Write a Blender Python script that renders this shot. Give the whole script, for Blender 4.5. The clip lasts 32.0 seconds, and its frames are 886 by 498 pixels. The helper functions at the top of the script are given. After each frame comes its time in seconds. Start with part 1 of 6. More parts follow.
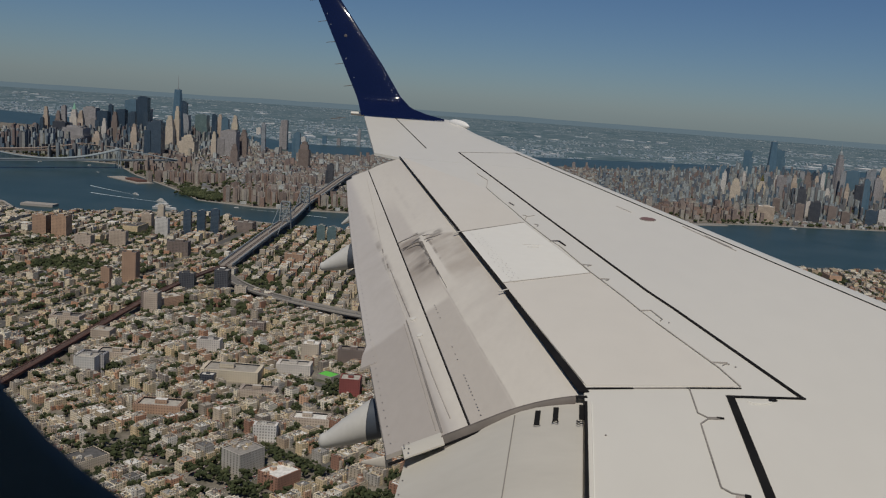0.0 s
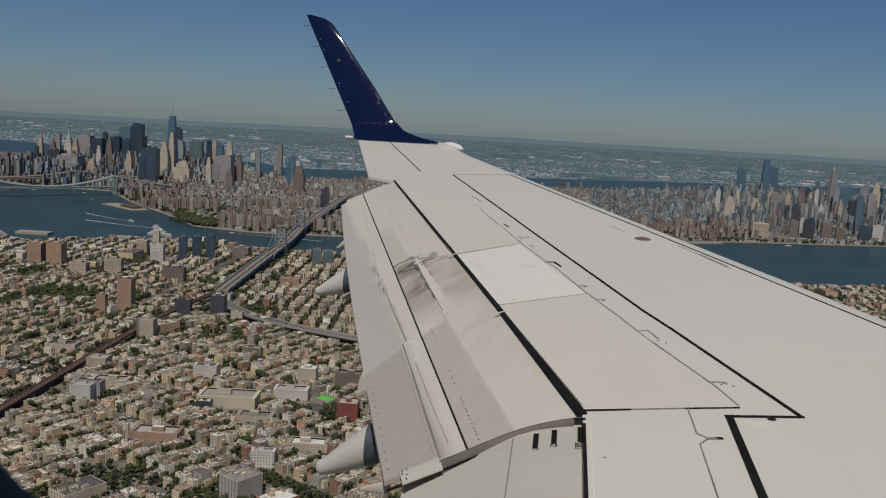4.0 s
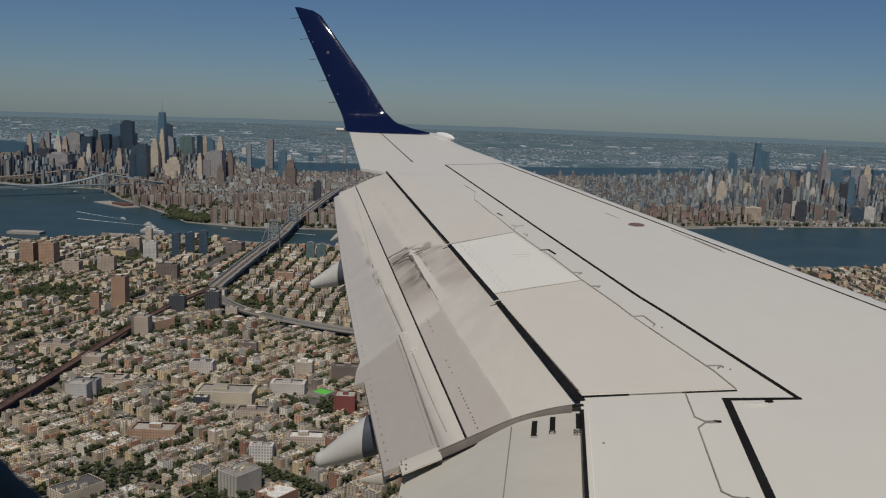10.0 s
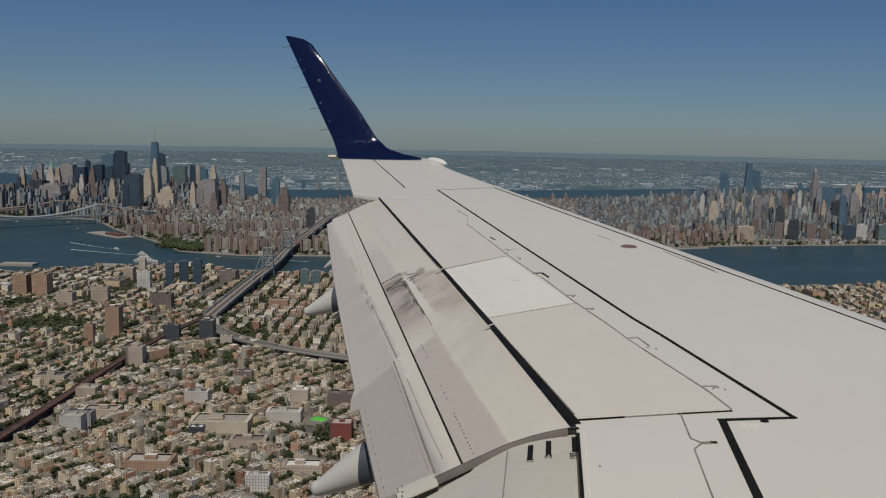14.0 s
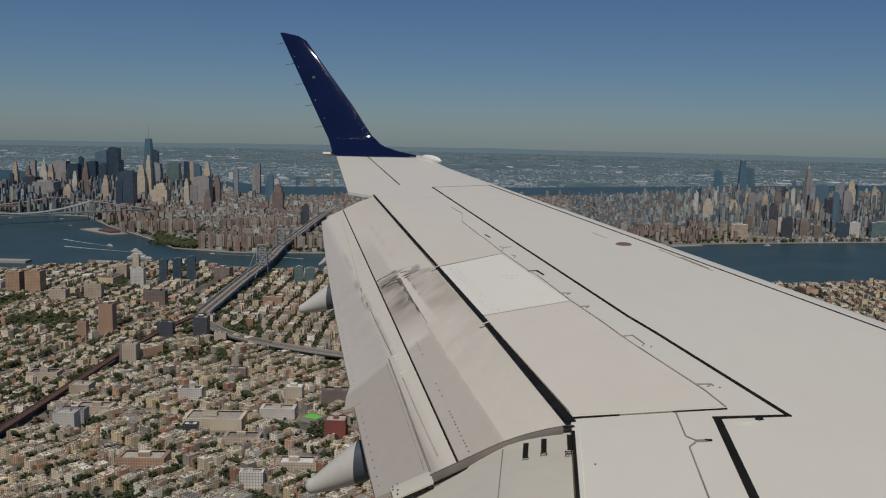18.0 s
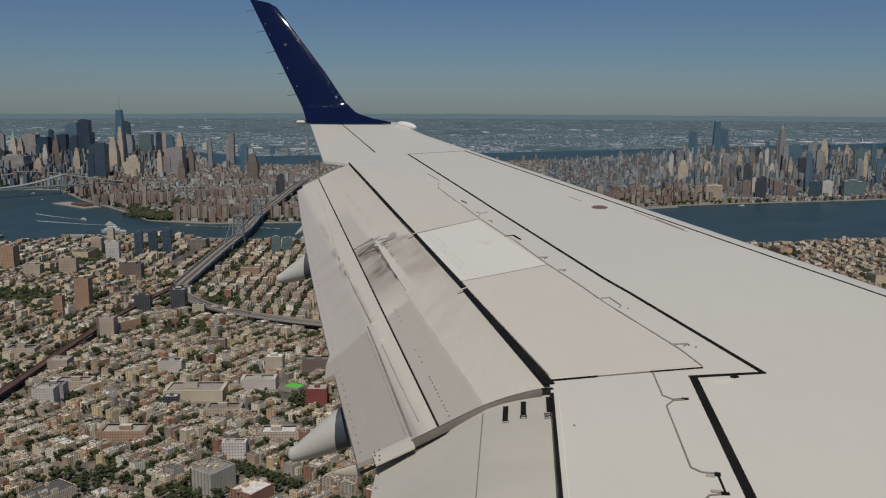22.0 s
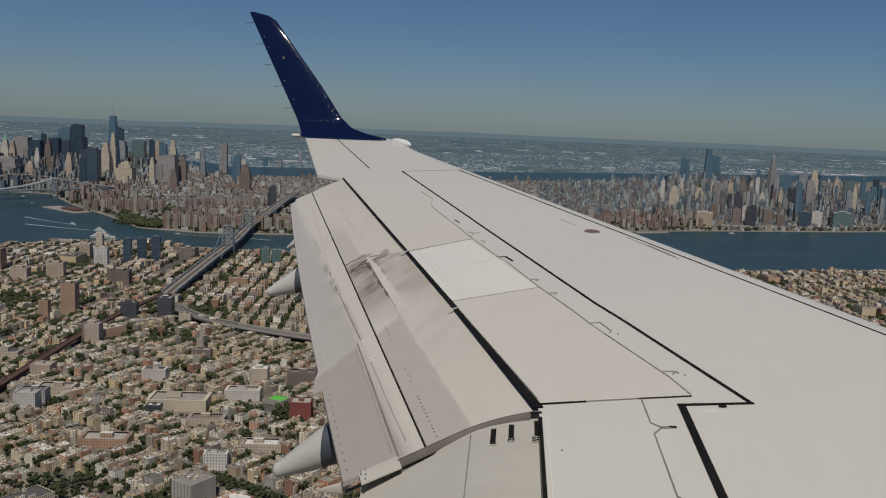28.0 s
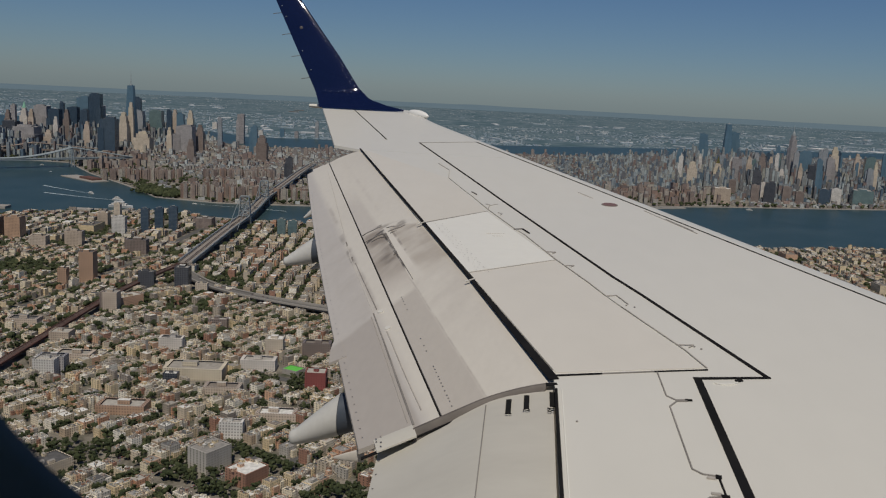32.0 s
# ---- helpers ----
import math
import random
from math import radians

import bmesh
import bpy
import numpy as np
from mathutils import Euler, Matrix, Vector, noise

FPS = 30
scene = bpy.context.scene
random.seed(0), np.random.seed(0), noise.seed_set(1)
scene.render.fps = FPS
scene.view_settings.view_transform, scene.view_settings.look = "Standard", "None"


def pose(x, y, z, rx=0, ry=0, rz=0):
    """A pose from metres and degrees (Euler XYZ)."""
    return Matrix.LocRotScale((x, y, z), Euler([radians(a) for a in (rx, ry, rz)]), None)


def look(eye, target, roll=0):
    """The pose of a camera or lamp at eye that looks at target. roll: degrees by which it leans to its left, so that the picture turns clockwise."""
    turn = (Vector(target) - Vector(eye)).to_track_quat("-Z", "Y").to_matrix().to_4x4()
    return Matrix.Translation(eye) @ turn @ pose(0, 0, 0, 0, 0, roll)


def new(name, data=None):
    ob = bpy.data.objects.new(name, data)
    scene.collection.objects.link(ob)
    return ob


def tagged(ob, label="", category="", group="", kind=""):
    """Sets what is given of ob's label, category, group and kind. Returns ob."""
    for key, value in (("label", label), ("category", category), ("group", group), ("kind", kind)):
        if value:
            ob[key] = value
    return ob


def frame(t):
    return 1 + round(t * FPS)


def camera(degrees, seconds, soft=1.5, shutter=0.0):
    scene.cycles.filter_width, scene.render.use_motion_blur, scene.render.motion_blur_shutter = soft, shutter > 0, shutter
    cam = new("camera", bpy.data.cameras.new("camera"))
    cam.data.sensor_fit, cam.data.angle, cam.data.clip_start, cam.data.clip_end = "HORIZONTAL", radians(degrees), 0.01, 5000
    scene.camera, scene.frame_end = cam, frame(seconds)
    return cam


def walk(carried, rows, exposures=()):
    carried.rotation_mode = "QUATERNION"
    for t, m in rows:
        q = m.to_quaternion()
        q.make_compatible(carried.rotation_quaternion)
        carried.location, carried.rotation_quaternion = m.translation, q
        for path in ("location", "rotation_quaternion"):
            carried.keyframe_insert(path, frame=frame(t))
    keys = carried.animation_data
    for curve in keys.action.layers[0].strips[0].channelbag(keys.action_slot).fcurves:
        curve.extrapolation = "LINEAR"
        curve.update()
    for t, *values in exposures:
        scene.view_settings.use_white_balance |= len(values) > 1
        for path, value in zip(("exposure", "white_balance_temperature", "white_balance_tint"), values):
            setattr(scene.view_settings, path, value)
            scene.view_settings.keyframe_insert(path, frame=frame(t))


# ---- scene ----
# the aircraft stands over the world's origin; the land below is laid out at one sixth of its size,
# so that the plain out to the horizon stays within the lens's reach
cam = camera(52.8, 32.0, soft=1.14)
cam.data.dof.use_dof, cam.data.dof.focus_distance, cam.data.dof.aperture_fstop = True, 30.0, 18.0
EXPOSURE = -0.42
EYE = 82.0
PATH = [
    (0, pose(-0.003, -0.011, EYE + -0.002, 80.400, -4.072, 8.458)),
    (0.5, pose(-0.006, -0.009, EYE + 0.000, 81.418, -4.781, 8.882)),
    (1, pose(-0.004, -0.009, EYE + -0.005, 82.017, -4.833, 8.642)),
    (1.5, pose(0.000, -0.024, EYE + 0.001, 82.223, -4.881, 8.341)),
    (2, pose(-0.004, -0.001, EYE + -0.001, 81.963, -4.340, 8.917)),
    (2.5, pose(-0.005, -0.004, EYE + 0.002, 81.696, -3.949, 8.504)),
    (3, pose(-0.004, -0.003, EYE + 0.000, 81.525, -3.545, 8.664)),
    (3.5, pose(-0.001, -0.007, EYE + 0.003, 81.635, -3.395, 8.247)),
    (5.5, pose(-0.002, -0.002, EYE + 0.002, 82.582, -2.857, 8.175)),
    (6, pose(0.000, -0.005, EYE + 0.003, 82.715, -2.792, 8.527)),
    (6.5, pose(0.000, -0.007, EYE + 0.005, 82.402, -2.308, 8.159)),
    (7, pose(-0.006, -0.002, EYE + -0.003, 81.770, -2.825, 6.859)),
    (7.5, pose(-0.005, -0.005, EYE + -0.002, 80.940, -2.791, 7.274)),
    (8, pose(-0.004, 0.000, EYE + -0.005, 80.431, -2.496, 7.660)),
    (8.5, pose(-0.002, -0.004, EYE + -0.001, 80.433, -2.194, 7.874)),
    (9, pose(0.001, -0.006, EYE + -0.001, 80.927, -1.766, 7.132)),
    (9.5, pose(0.001, -0.005, EYE + -0.003, 81.286, -1.447, 7.253)),
    (10, pose(-0.005, 0.000, EYE + -0.003, 81.273, -2.063, 7.469)),
    (10.5, pose(-0.004, -0.002, EYE + -0.001, 81.043, -2.469, 7.364)),
    (11, pose(-0.006, 0.001, EYE + -0.000, 81.183, -2.567, 7.650)),
    (11.5, pose(-0.006, -0.001, EYE + 0.001, 81.346, -2.393, 7.579)),
    (12, pose(-0.005, -0.007, EYE + 0.005, 81.864, -2.191, 7.348)),
    (12.5, pose(-0.005, -0.006, EYE + 0.002, 82.303, -1.976, 7.170)),
    (13, pose(-0.007, -0.001, EYE + 0.004, 82.976, -2.091, 6.948)),
    (13.5, pose(-0.006, -0.005, EYE + 0.005, 82.835, -1.924, 7.257)),
    (14, pose(0.002, -0.006, EYE + 0.001, 82.864, -1.128, 6.966)),
    (14.5, pose(0.002, -0.006, EYE + 0.003, 82.511, -0.908, 6.728)),
    (16.5, pose(-0.001, -0.008, EYE + 0.017, 82.867, -0.633, 6.066)),
    (17, pose(0.000, 0.000, EYE + 0.000, 82.980, 0.000, 6.000)),
    (17.5, pose(-0.004, -0.005, EYE + 0.003, 82.269, -0.575, 5.806)),
    (18, pose(-0.003, -0.003, EYE + 0.003, 82.687, -1.232, 6.608)),
    (18.5, pose(-0.007, 0.000, EYE + 0.006, 83.125, -1.658, 6.738)),
    (19, pose(-0.004, -0.003, EYE + 0.002, 82.062, -1.429, 6.309)),
    (19.5, pose(-0.002, -0.002, EYE + 0.003, 81.152, -1.018, 4.545)),
    (20, pose(-0.001, -0.006, EYE + 0.010, 80.618, -0.925, 4.559)),
    (20.5, pose(-0.001, -0.010, EYE + 0.008, 80.947, -0.943, 4.758)),
    (21, pose(-0.000, -0.008, EYE + 0.012, 81.279, -0.665, 4.858)),
    (21.5, pose(-0.002, -0.006, EYE + 0.007, 81.288, -0.312, 4.589)),
    (22, pose(0.000, -0.005, EYE + 0.003, 80.567, -0.251, 5.005)),
    (22.5, pose(0.004, -0.008, EYE + 0.006, 80.041, 0.283, 5.239)),
    (23, pose(-0.001, 0.002, EYE + 0.003, 80.906, -0.549, 5.008)),
    (23.5, pose(-0.002, -0.007, EYE + 0.016, 81.093, -0.837, 5.245)),
    (24, pose(-0.002, -0.006, EYE + 0.012, 81.161, -1.495, 5.301)),
    (24.5, pose(-0.004, -0.008, EYE + 0.013, 80.622, -1.674, 5.626)),
    (25, pose(0.000, -0.003, EYE + 0.009, 81.190, -1.675, 5.950)),
    (25.5, pose(0.000, -0.005, EYE + 0.012, 82.421, -2.069, 6.839)),
    (26, pose(0.004, -0.011, EYE + 0.014, 83.579, -1.730, 6.312)),
    (26.5, pose(0.004, -0.008, EYE + 0.019, 84.659, -1.425, 4.618)),
    (28.5, pose(-0.017, -0.006, EYE + 0.010, 81.138, -2.428, 4.830)),
    (29, pose(-0.014, 0.003, EYE + 0.009, 82.385, -2.212, 5.178)),
    (29.5, pose(-0.020, -0.003, EYE + 0.012, 83.207, -2.485, 5.308)),
    (30, pose(-0.016, 0.000, EYE + -0.001, 82.383, -2.667, 5.727)),
    (30.5, pose(-0.009, 0.005, EYE + -0.012, 80.198, -2.384, 6.150)),
    (31, pose(-0.018, 0.004, EYE + -0.002, 78.483, -3.231, 6.302)),
    (31.5, pose(-0.019, 0.006, EYE + -0.003, 78.910, -3.236, 6.566)),
    (32, pose(-0.020, -0.003, EYE + 0.001, 79.915, -2.831, 5.765)),
]
walk(cam, PATH, exposures=((0.0, EXPOSURE), (32.0, EXPOSURE)))

# ---- light ----
SUN_DIR = Vector((0.02, -0.76, 1.2)).normalized()   # towards the sun
world = bpy.data.worlds.new("sky")
scene.world = world
world.use_nodes = True
wn = world.node_tree.nodes
sky = wn.new("ShaderNodeTexSky")
sky.sky_type = "NISHITA"
sky.sun_disc = False
sky.sun_elevation = math.asin(SUN_DIR.z)
sky.sun_rotation = math.atan2(SUN_DIR.x, SUN_DIR.y)
sky.altitude = 650
sky.air_density = 1.0
sky.dust_density = 0.3
sky.ozone_density = 4.0
wn["Background"].inputs["Strength"].default_value = 0.043
cool = wn.new("ShaderNodeMix")
cool.data_type, cool.blend_type = "RGBA", "MULTIPLY"
cool.inputs["Factor"].default_value = 1.0
cool.inputs["B"].default_value = (0.80, 0.99, 1.27, 1)
world.node_tree.links.new(sky.outputs[0], cool.inputs["A"])
world.node_tree.links.new(cool.outputs["Result"], wn["Background"].inputs["Color"])
sun = new("sun", bpy.data.lights.new("sun", "SUN"))
sun.data.energy = 4.1
sun.data.angle = radians(0.5)
sun.data.color = (1.0, 0.92, 0.8)
sun.matrix_world = look(SUN_DIR * 50 + Vector((0, 0, EYE + 60)), (0, 0, EYE + 60))


# ---- materials ----
def material(name, rough=0.6, metal=0.0, spec=0.5):
    m = bpy.data.materials.new(name)
    m.use_nodes = True
    n = m.node_tree.nodes
    b = n["Principled BSDF"]
    b.inputs["Roughness"].default_value = rough
    b.inputs["Metallic"].default_value = metal
    b.inputs["Specular IOR Level"].default_value = spec
    return m, n, m.node_tree.links, b


def ramp(n, stops, constant=False):
    r = n.new("ShaderNodeValToRGB")
    e = r.color_ramp.elements
    while len(e) < len(stops):
        e.new(0.5)
    for k, (p, c) in zip(e, stops):
        k.position, k.color = p, (*c, 1)
    if constant:
        r.color_ramp.interpolation = "CONSTANT"
    return r


def noise_tex(n, l, scale, detail=4, coord="Object", vec=None):
    tex = n.new("ShaderNodeTexNoise")
    tex.inputs["Scale"].default_value = scale
    tex.inputs["Detail"].default_value = detail
    if vec is None:
        tc = n.new("ShaderNodeTexCoord")
        vec = tc.outputs[coord]
    l.new(vec, tex.inputs["Vector"])
    return tex


def mixed(n, l, fac, a, b, mode="MIX"):
    m = n.new("ShaderNodeMix")
    m.data_type, m.blend_type = "RGBA", mode
    for sock, v in ((m.inputs["Factor"], fac), (m.inputs["A"], a), (m.inputs["B"], b)):
        if hasattr(v, "is_linked"):
            l.new(v, sock)
        elif isinstance(v, (int, float)):
            sock.default_value = v
        else:
            sock.default_value = (*v, 1)
    return m.outputs["Result"]


def bumped(n, l, b, height, strength, distance=0.01):
    bp = n.new("ShaderNodeBump")
    bp.inputs["Strength"].default_value = strength
    bp.inputs["Distance"].default_value = distance
    l.new(height, bp.inputs["Height"])
    l.new(bp.outputs[0], b.inputs["Normal"])


def stained(name, base, dirt, amount=0.4, rough=0.5, scale=1.5, stretch=(1, 1, 1), metal=0.0, spec=0.5, bump=0.02, grain=0.05):
    """Paint or metal with broad stains and fine grain."""
    m, n, l, b = material(name, rough, metal, spec)
    tc = n.new("ShaderNodeTexCoord")
    mp = n.new("ShaderNodeMapping")
    mp.inputs["Scale"].default_value = stretch
    l.new(tc.outputs["Object"], mp.inputs["Vector"])
    big = noise_tex(n, l, scale, 5, vec=mp.outputs[0])
    fine = noise_tex(n, l, scale * 14, 4, vec=mp.outputs[0])
    r1 = ramp(n, ((0.42, (0, 0, 0)), (0.78, (amount, amount, amount))))
    l.new(big.outputs["Fac"], r1.inputs[0])
    c = mixed(n, l, r1.outputs[0], base, dirt)
    r2 = ramp(n, ((0.3, (1 - grain,) * 3), (0.7, (1 + grain * 0.6,) * 3)))
    l.new(fine.outputs["Fac"], r2.inputs[0])
    c = mixed(n, l, 1.0, c, r2.outputs[0], "MULTIPLY")
    l.new(c, b.inputs["Base Color"])
    r3 = ramp(n, ((0.3, (rough * 0.85,) * 3), (0.75, (min(1, rough * 1.2),) * 3)))
    l.new(big.outputs["Fac"], r3.inputs[0])
    l.new(r3.outputs[0], b.inputs["Roughness"])
    bumped(n, l, b, fine.outputs["Fac"], bump)
    return m


WING_WHITE = stained("wing_paint", (0.596, 0.585, 0.540), (0.536, 0.525, 0.478), 0.25, 0.38, 0.5, (1, 0.5, 1), spec=0.26, grain=0.015)
PANEL_WHITE = stained("spoiler_paint", (0.608, 0.582, 0.525), (0.486, 0.46, 0.41), 0.4, 0.45, 0.55, (1, 0.6, 1), grain=0.02)
INBOARD_PAINT = stained("inboard_flap_paint", (0.515, 0.498, 0.445), (0.40, 0.382, 0.34), 0.75, 0.45, 1.6, (0.5, 1.3, 1), grain=0.025)
BRIGHT_PANEL = stained("bright_panel_paint", (0.719, 0.71, 0.655), (0.66, 0.65, 0.6), 0.35, 0.4, 1.2, grain=0.02)
FLAP_GREY = stained("flap_paint", (0.564, 0.54, 0.49), (0.447, 0.43, 0.39), 0.6, 0.45, 1.3, (1.6, 0.55, 1))
FAIRING = stained("fairing_paint", (0.52, 0.52, 0.5), (0.4, 0.39, 0.37), 0.5, 0.45, 3)
SEAL_BLACK = stained("black_sealant", (0.012, 0.012, 0.013), (0.03, 0.03, 0.03), 0.5, 0.9, 6, spec=0.03)
SEAL_GREY = stained("grey_seal_strip", (0.135, 0.118, 0.105), (0.045, 0.04, 0.037), 0.9, 0.5, 5)
SEAM = stained("seam_line", (0.25, 0.235, 0.22), (0.12, 0.115, 0.11), 0.9, 0.7, 3, spec=0.2)
CREASE = stained("soft_crease", (0.40, 0.37, 0.335), (0.24, 0.225, 0.205), 0.9, 0.6, 5)
FAINT_CREASE = stained("faint_crease", (0.49, 0.465, 0.425), (0.38, 0.36, 0.33), 0.9, 0.6, 5)
DARK_SLATE = stained("dark_slate_fairing", (0.05, 0.065, 0.09), (0.08, 0.09, 0.11), 0.6, 0.5, 6)
BLUE = stained("winglet_blue_paint", (0.0035, 0.007, 0.034), (0.006, 0.010, 0.042), 0.5, 0.036, 2, spec=0.7, bump=0.01)
RED_DISC = stained("red_brown_disc", (0.19, 0.11, 0.10), (0.12, 0.07, 0.065), 0.6, 0.5, 20)
SOOT = stained("soot_streak", (0.13, 0.12, 0.11), (0.38, 0.355, 0.325), 1.0, 0.7, 14, spec=0.2)
CABIN = stained("dark_window_surround", (0.13, 0.175, 0.19), (0.17, 0.22, 0.235), 0.6, 0.45, 9)
METAL = stained("bare_metal", (0.5, 0.5, 0.5), (0.3, 0.3, 0.3), 0.5, 0.3, 8, metal=0.9)
TEXT_DARK = stained("stencil_black", (0.012, 0.012, 0.012), (0.03, 0.03, 0.03), 0.5, 0.85, 9, spec=0.1)
CHROME = stained("polished_rivet", (0.6, 0.6, 0.6), (0.5, 0.5, 0.5), 0.5, 0.2, 8, metal=1.0)


def city_walls(name, colours, windows=(0.42, 0.5), glass=(0.05, 0.06, 0.08), rough=0.8, floor=0.72, bay=0.74, show=0.7):
    """Facade: a colour for each building, rows of window openings in relief, weathering."""
    m, n, l, b = material(name, rough)
    geo = n.new("ShaderNodeNewGeometry")
    k = len(colours)
    r = ramp(n, [(i / k, c) for i, c in enumerate(colours)], True)
    info = n.new("ShaderNodeObjectInfo")
    pick = n.new("ShaderNodeMath")
    pick.operation = "ADD"
    l.new(geo.outputs["Random Per Island"], pick.inputs[0])
    l.new(info.outputs["Random"], pick.inputs[1])
    wrap = n.new("ShaderNodeMath")
    wrap.operation = "FRACT"
    l.new(pick.outputs[0], wrap.inputs[0])
    l.new(wrap.outputs[0], r.inputs[0])
    tc = n.new("ShaderNodeTexCoord")
    sep = n.new("ShaderNodeSeparateXYZ")
    l.new(tc.outputs["Object"], sep.inputs[0])

    def maths(op, *v):
        q = n.new("ShaderNodeMath")
        q.operation = op
        for i, x in enumerate(v):
            if hasattr(x, "is_linked"):
                l.new(x, q.inputs[i])
            else:
                q.inputs[i].default_value = x
        return q.outputs[0]

    along = maths("ADD", sep.outputs["X"], maths("MULTIPLY", sep.outputs["Y"], 0.83))
    fz = maths("FRACT", maths("DIVIDE", sep.outputs["Z"], floor))
    fx = maths("FRACT", maths("DIVIDE", along, bay))
    win = maths("MULTIPLY", maths("LESS_THAN", fx, windows[0]), maths("LESS_THAN", fz, windows[1]))
    nz = noise_tex(n, l, 0.25, 5)
    r2 = ramp(n, ((0.3, (0.8, 0.8, 0.8)), (0.7, (1.1, 1.1, 1.1))))
    l.new(nz.outputs["Fac"], r2.inputs[0])
    c = mixed(n, l, 1.0, r.outputs[0], r2.outputs[0], "MULTIPLY")
    c = mixed(n, l, maths("MULTIPLY", win, show), c, glass)
    l.new(c, b.inputs["Base Color"])
    l.new(maths("SUBTRACT", rough, maths("MULTIPLY", win, rough - 0.2)), b.inputs["Roughness"])
    bumped(n, l, b, maths("SUBTRACT", 1.0, win), 0.4, 0.05)
    return m


def city_roofs(name, colours):
    m, n, l, b = material(name, 0.85)
    geo = n.new("ShaderNodeNewGeometry")
    k = len(colours)
    r = ramp(n, [(i / k, c) for i, c in enumerate(colours)], True)
    info = n.new("ShaderNodeObjectInfo")
    pick = n.new("ShaderNodeMath")
    pick.operation = "ADD"
    l.new(geo.outputs["Random Per Island"], pick.inputs[0])
    l.new(info.outputs["Random"], pick.inputs[1])
    wrap = n.new("ShaderNodeMath")
    wrap.operation = "FRACT"
    l.new(pick.outputs[0], wrap.inputs[0])
    l.new(wrap.outputs[0], r.inputs[0])
    nz = noise_tex(n, l, 1.2, 6)
    r2 = ramp(n, ((0.3, (0.7, 0.7, 0.7)), (0.7, (1.15, 1.15, 1.15))))
    l.new(nz.outputs["Fac"], r2.inputs[0])
    l.new(mixed(n, l, 1.0, r.outputs[0], r2.outputs[0], "MULTIPLY"), b.inputs["Base Color"])
    return m


LOW_WALL = city_walls("row_house_brick", ((0.528, 0.436, 0.300), (0.643, 0.542, 0.380), (0.333, 0.184, 0.127), (0.724, 0.643, 0.481), (0.442, 0.351, 0.254), (0.472, 0.264, 0.164), (0.781, 0.726, 0.604), (0.483, 0.419, 0.334), (0.654, 0.525, 0.327), (0.357, 0.308, 0.248), (0.609, 0.519, 0.396), (0.690, 0.570, 0.376), (0.575, 0.369, 0.248), (0.735, 0.648, 0.502), (0.414, 0.391, 0.349), (0.805, 0.759, 0.657), (0.288, 0.251, 0.212)), (0.36, 0.58), (0.035, 0.037, 0.04), 0.8, 0.56, 0.5, 0.7)
LOW_ROOF = city_roofs("flat_roofing", ((0.41, 0.385, 0.34), (0.27, 0.255, 0.235), (0.60, 0.59, 0.55), (0.33, 0.305, 0.265), (0.13, 0.125, 0.12), (0.40, 0.375, 0.335), (0.21, 0.18, 0.15), (0.66, 0.65, 0.61), (0.33, 0.315, 0.29), (0.18, 0.17, 0.16), (0.10, 0.097, 0.094), (0.50, 0.47, 0.41), (0.70, 0.69, 0.65)))
CAR_PAINT = city_roofs("car_paint", ((0.6, 0.6, 0.58), (0.06, 0.06, 0.065), (0.3, 0.3, 0.31), (0.1, 0.1, 0.11), (0.25, 0.03, 0.025), (0.04, 0.06, 0.12), (0.45, 0.44, 0.42)))
ROADWAY = stained("road_surface", (0.15, 0.142, 0.13), (0.10, 0.095, 0.088), 0.6, 0.85, 0.5)
# island masonry shifted to blue-grey, so distance haze sits in the colour
MID_WALL = city_walls("hazed_apartment_masonry", ((0.231, 0.248, 0.248), (0.341, 0.372, 0.372), (0.170, 0.171, 0.174), (0.367, 0.426, 0.438), (0.204, 0.240, 0.264), (0.102, 0.133, 0.169), (0.252, 0.259, 0.248), (0.143, 0.148, 0.158), (0.272, 0.320, 0.347), (0.082, 0.129, 0.174), (0.314, 0.320, 0.281), (0.204, 0.152, 0.136)), floor=0.62, bay=0.9)
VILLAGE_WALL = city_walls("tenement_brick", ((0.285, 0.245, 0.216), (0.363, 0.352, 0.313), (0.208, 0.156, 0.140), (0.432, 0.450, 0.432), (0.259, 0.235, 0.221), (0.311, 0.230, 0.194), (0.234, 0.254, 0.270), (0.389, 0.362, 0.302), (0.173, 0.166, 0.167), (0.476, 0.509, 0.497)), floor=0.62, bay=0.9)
BROWN_WALL = city_walls("brown_brick_slabs", ((0.255, 0.201, 0.172), (0.310, 0.254, 0.218), (0.209, 0.160, 0.139), (0.340, 0.307, 0.273), (0.279, 0.193, 0.150), (0.364, 0.336, 0.285)), floor=0.6, bay=0.8)
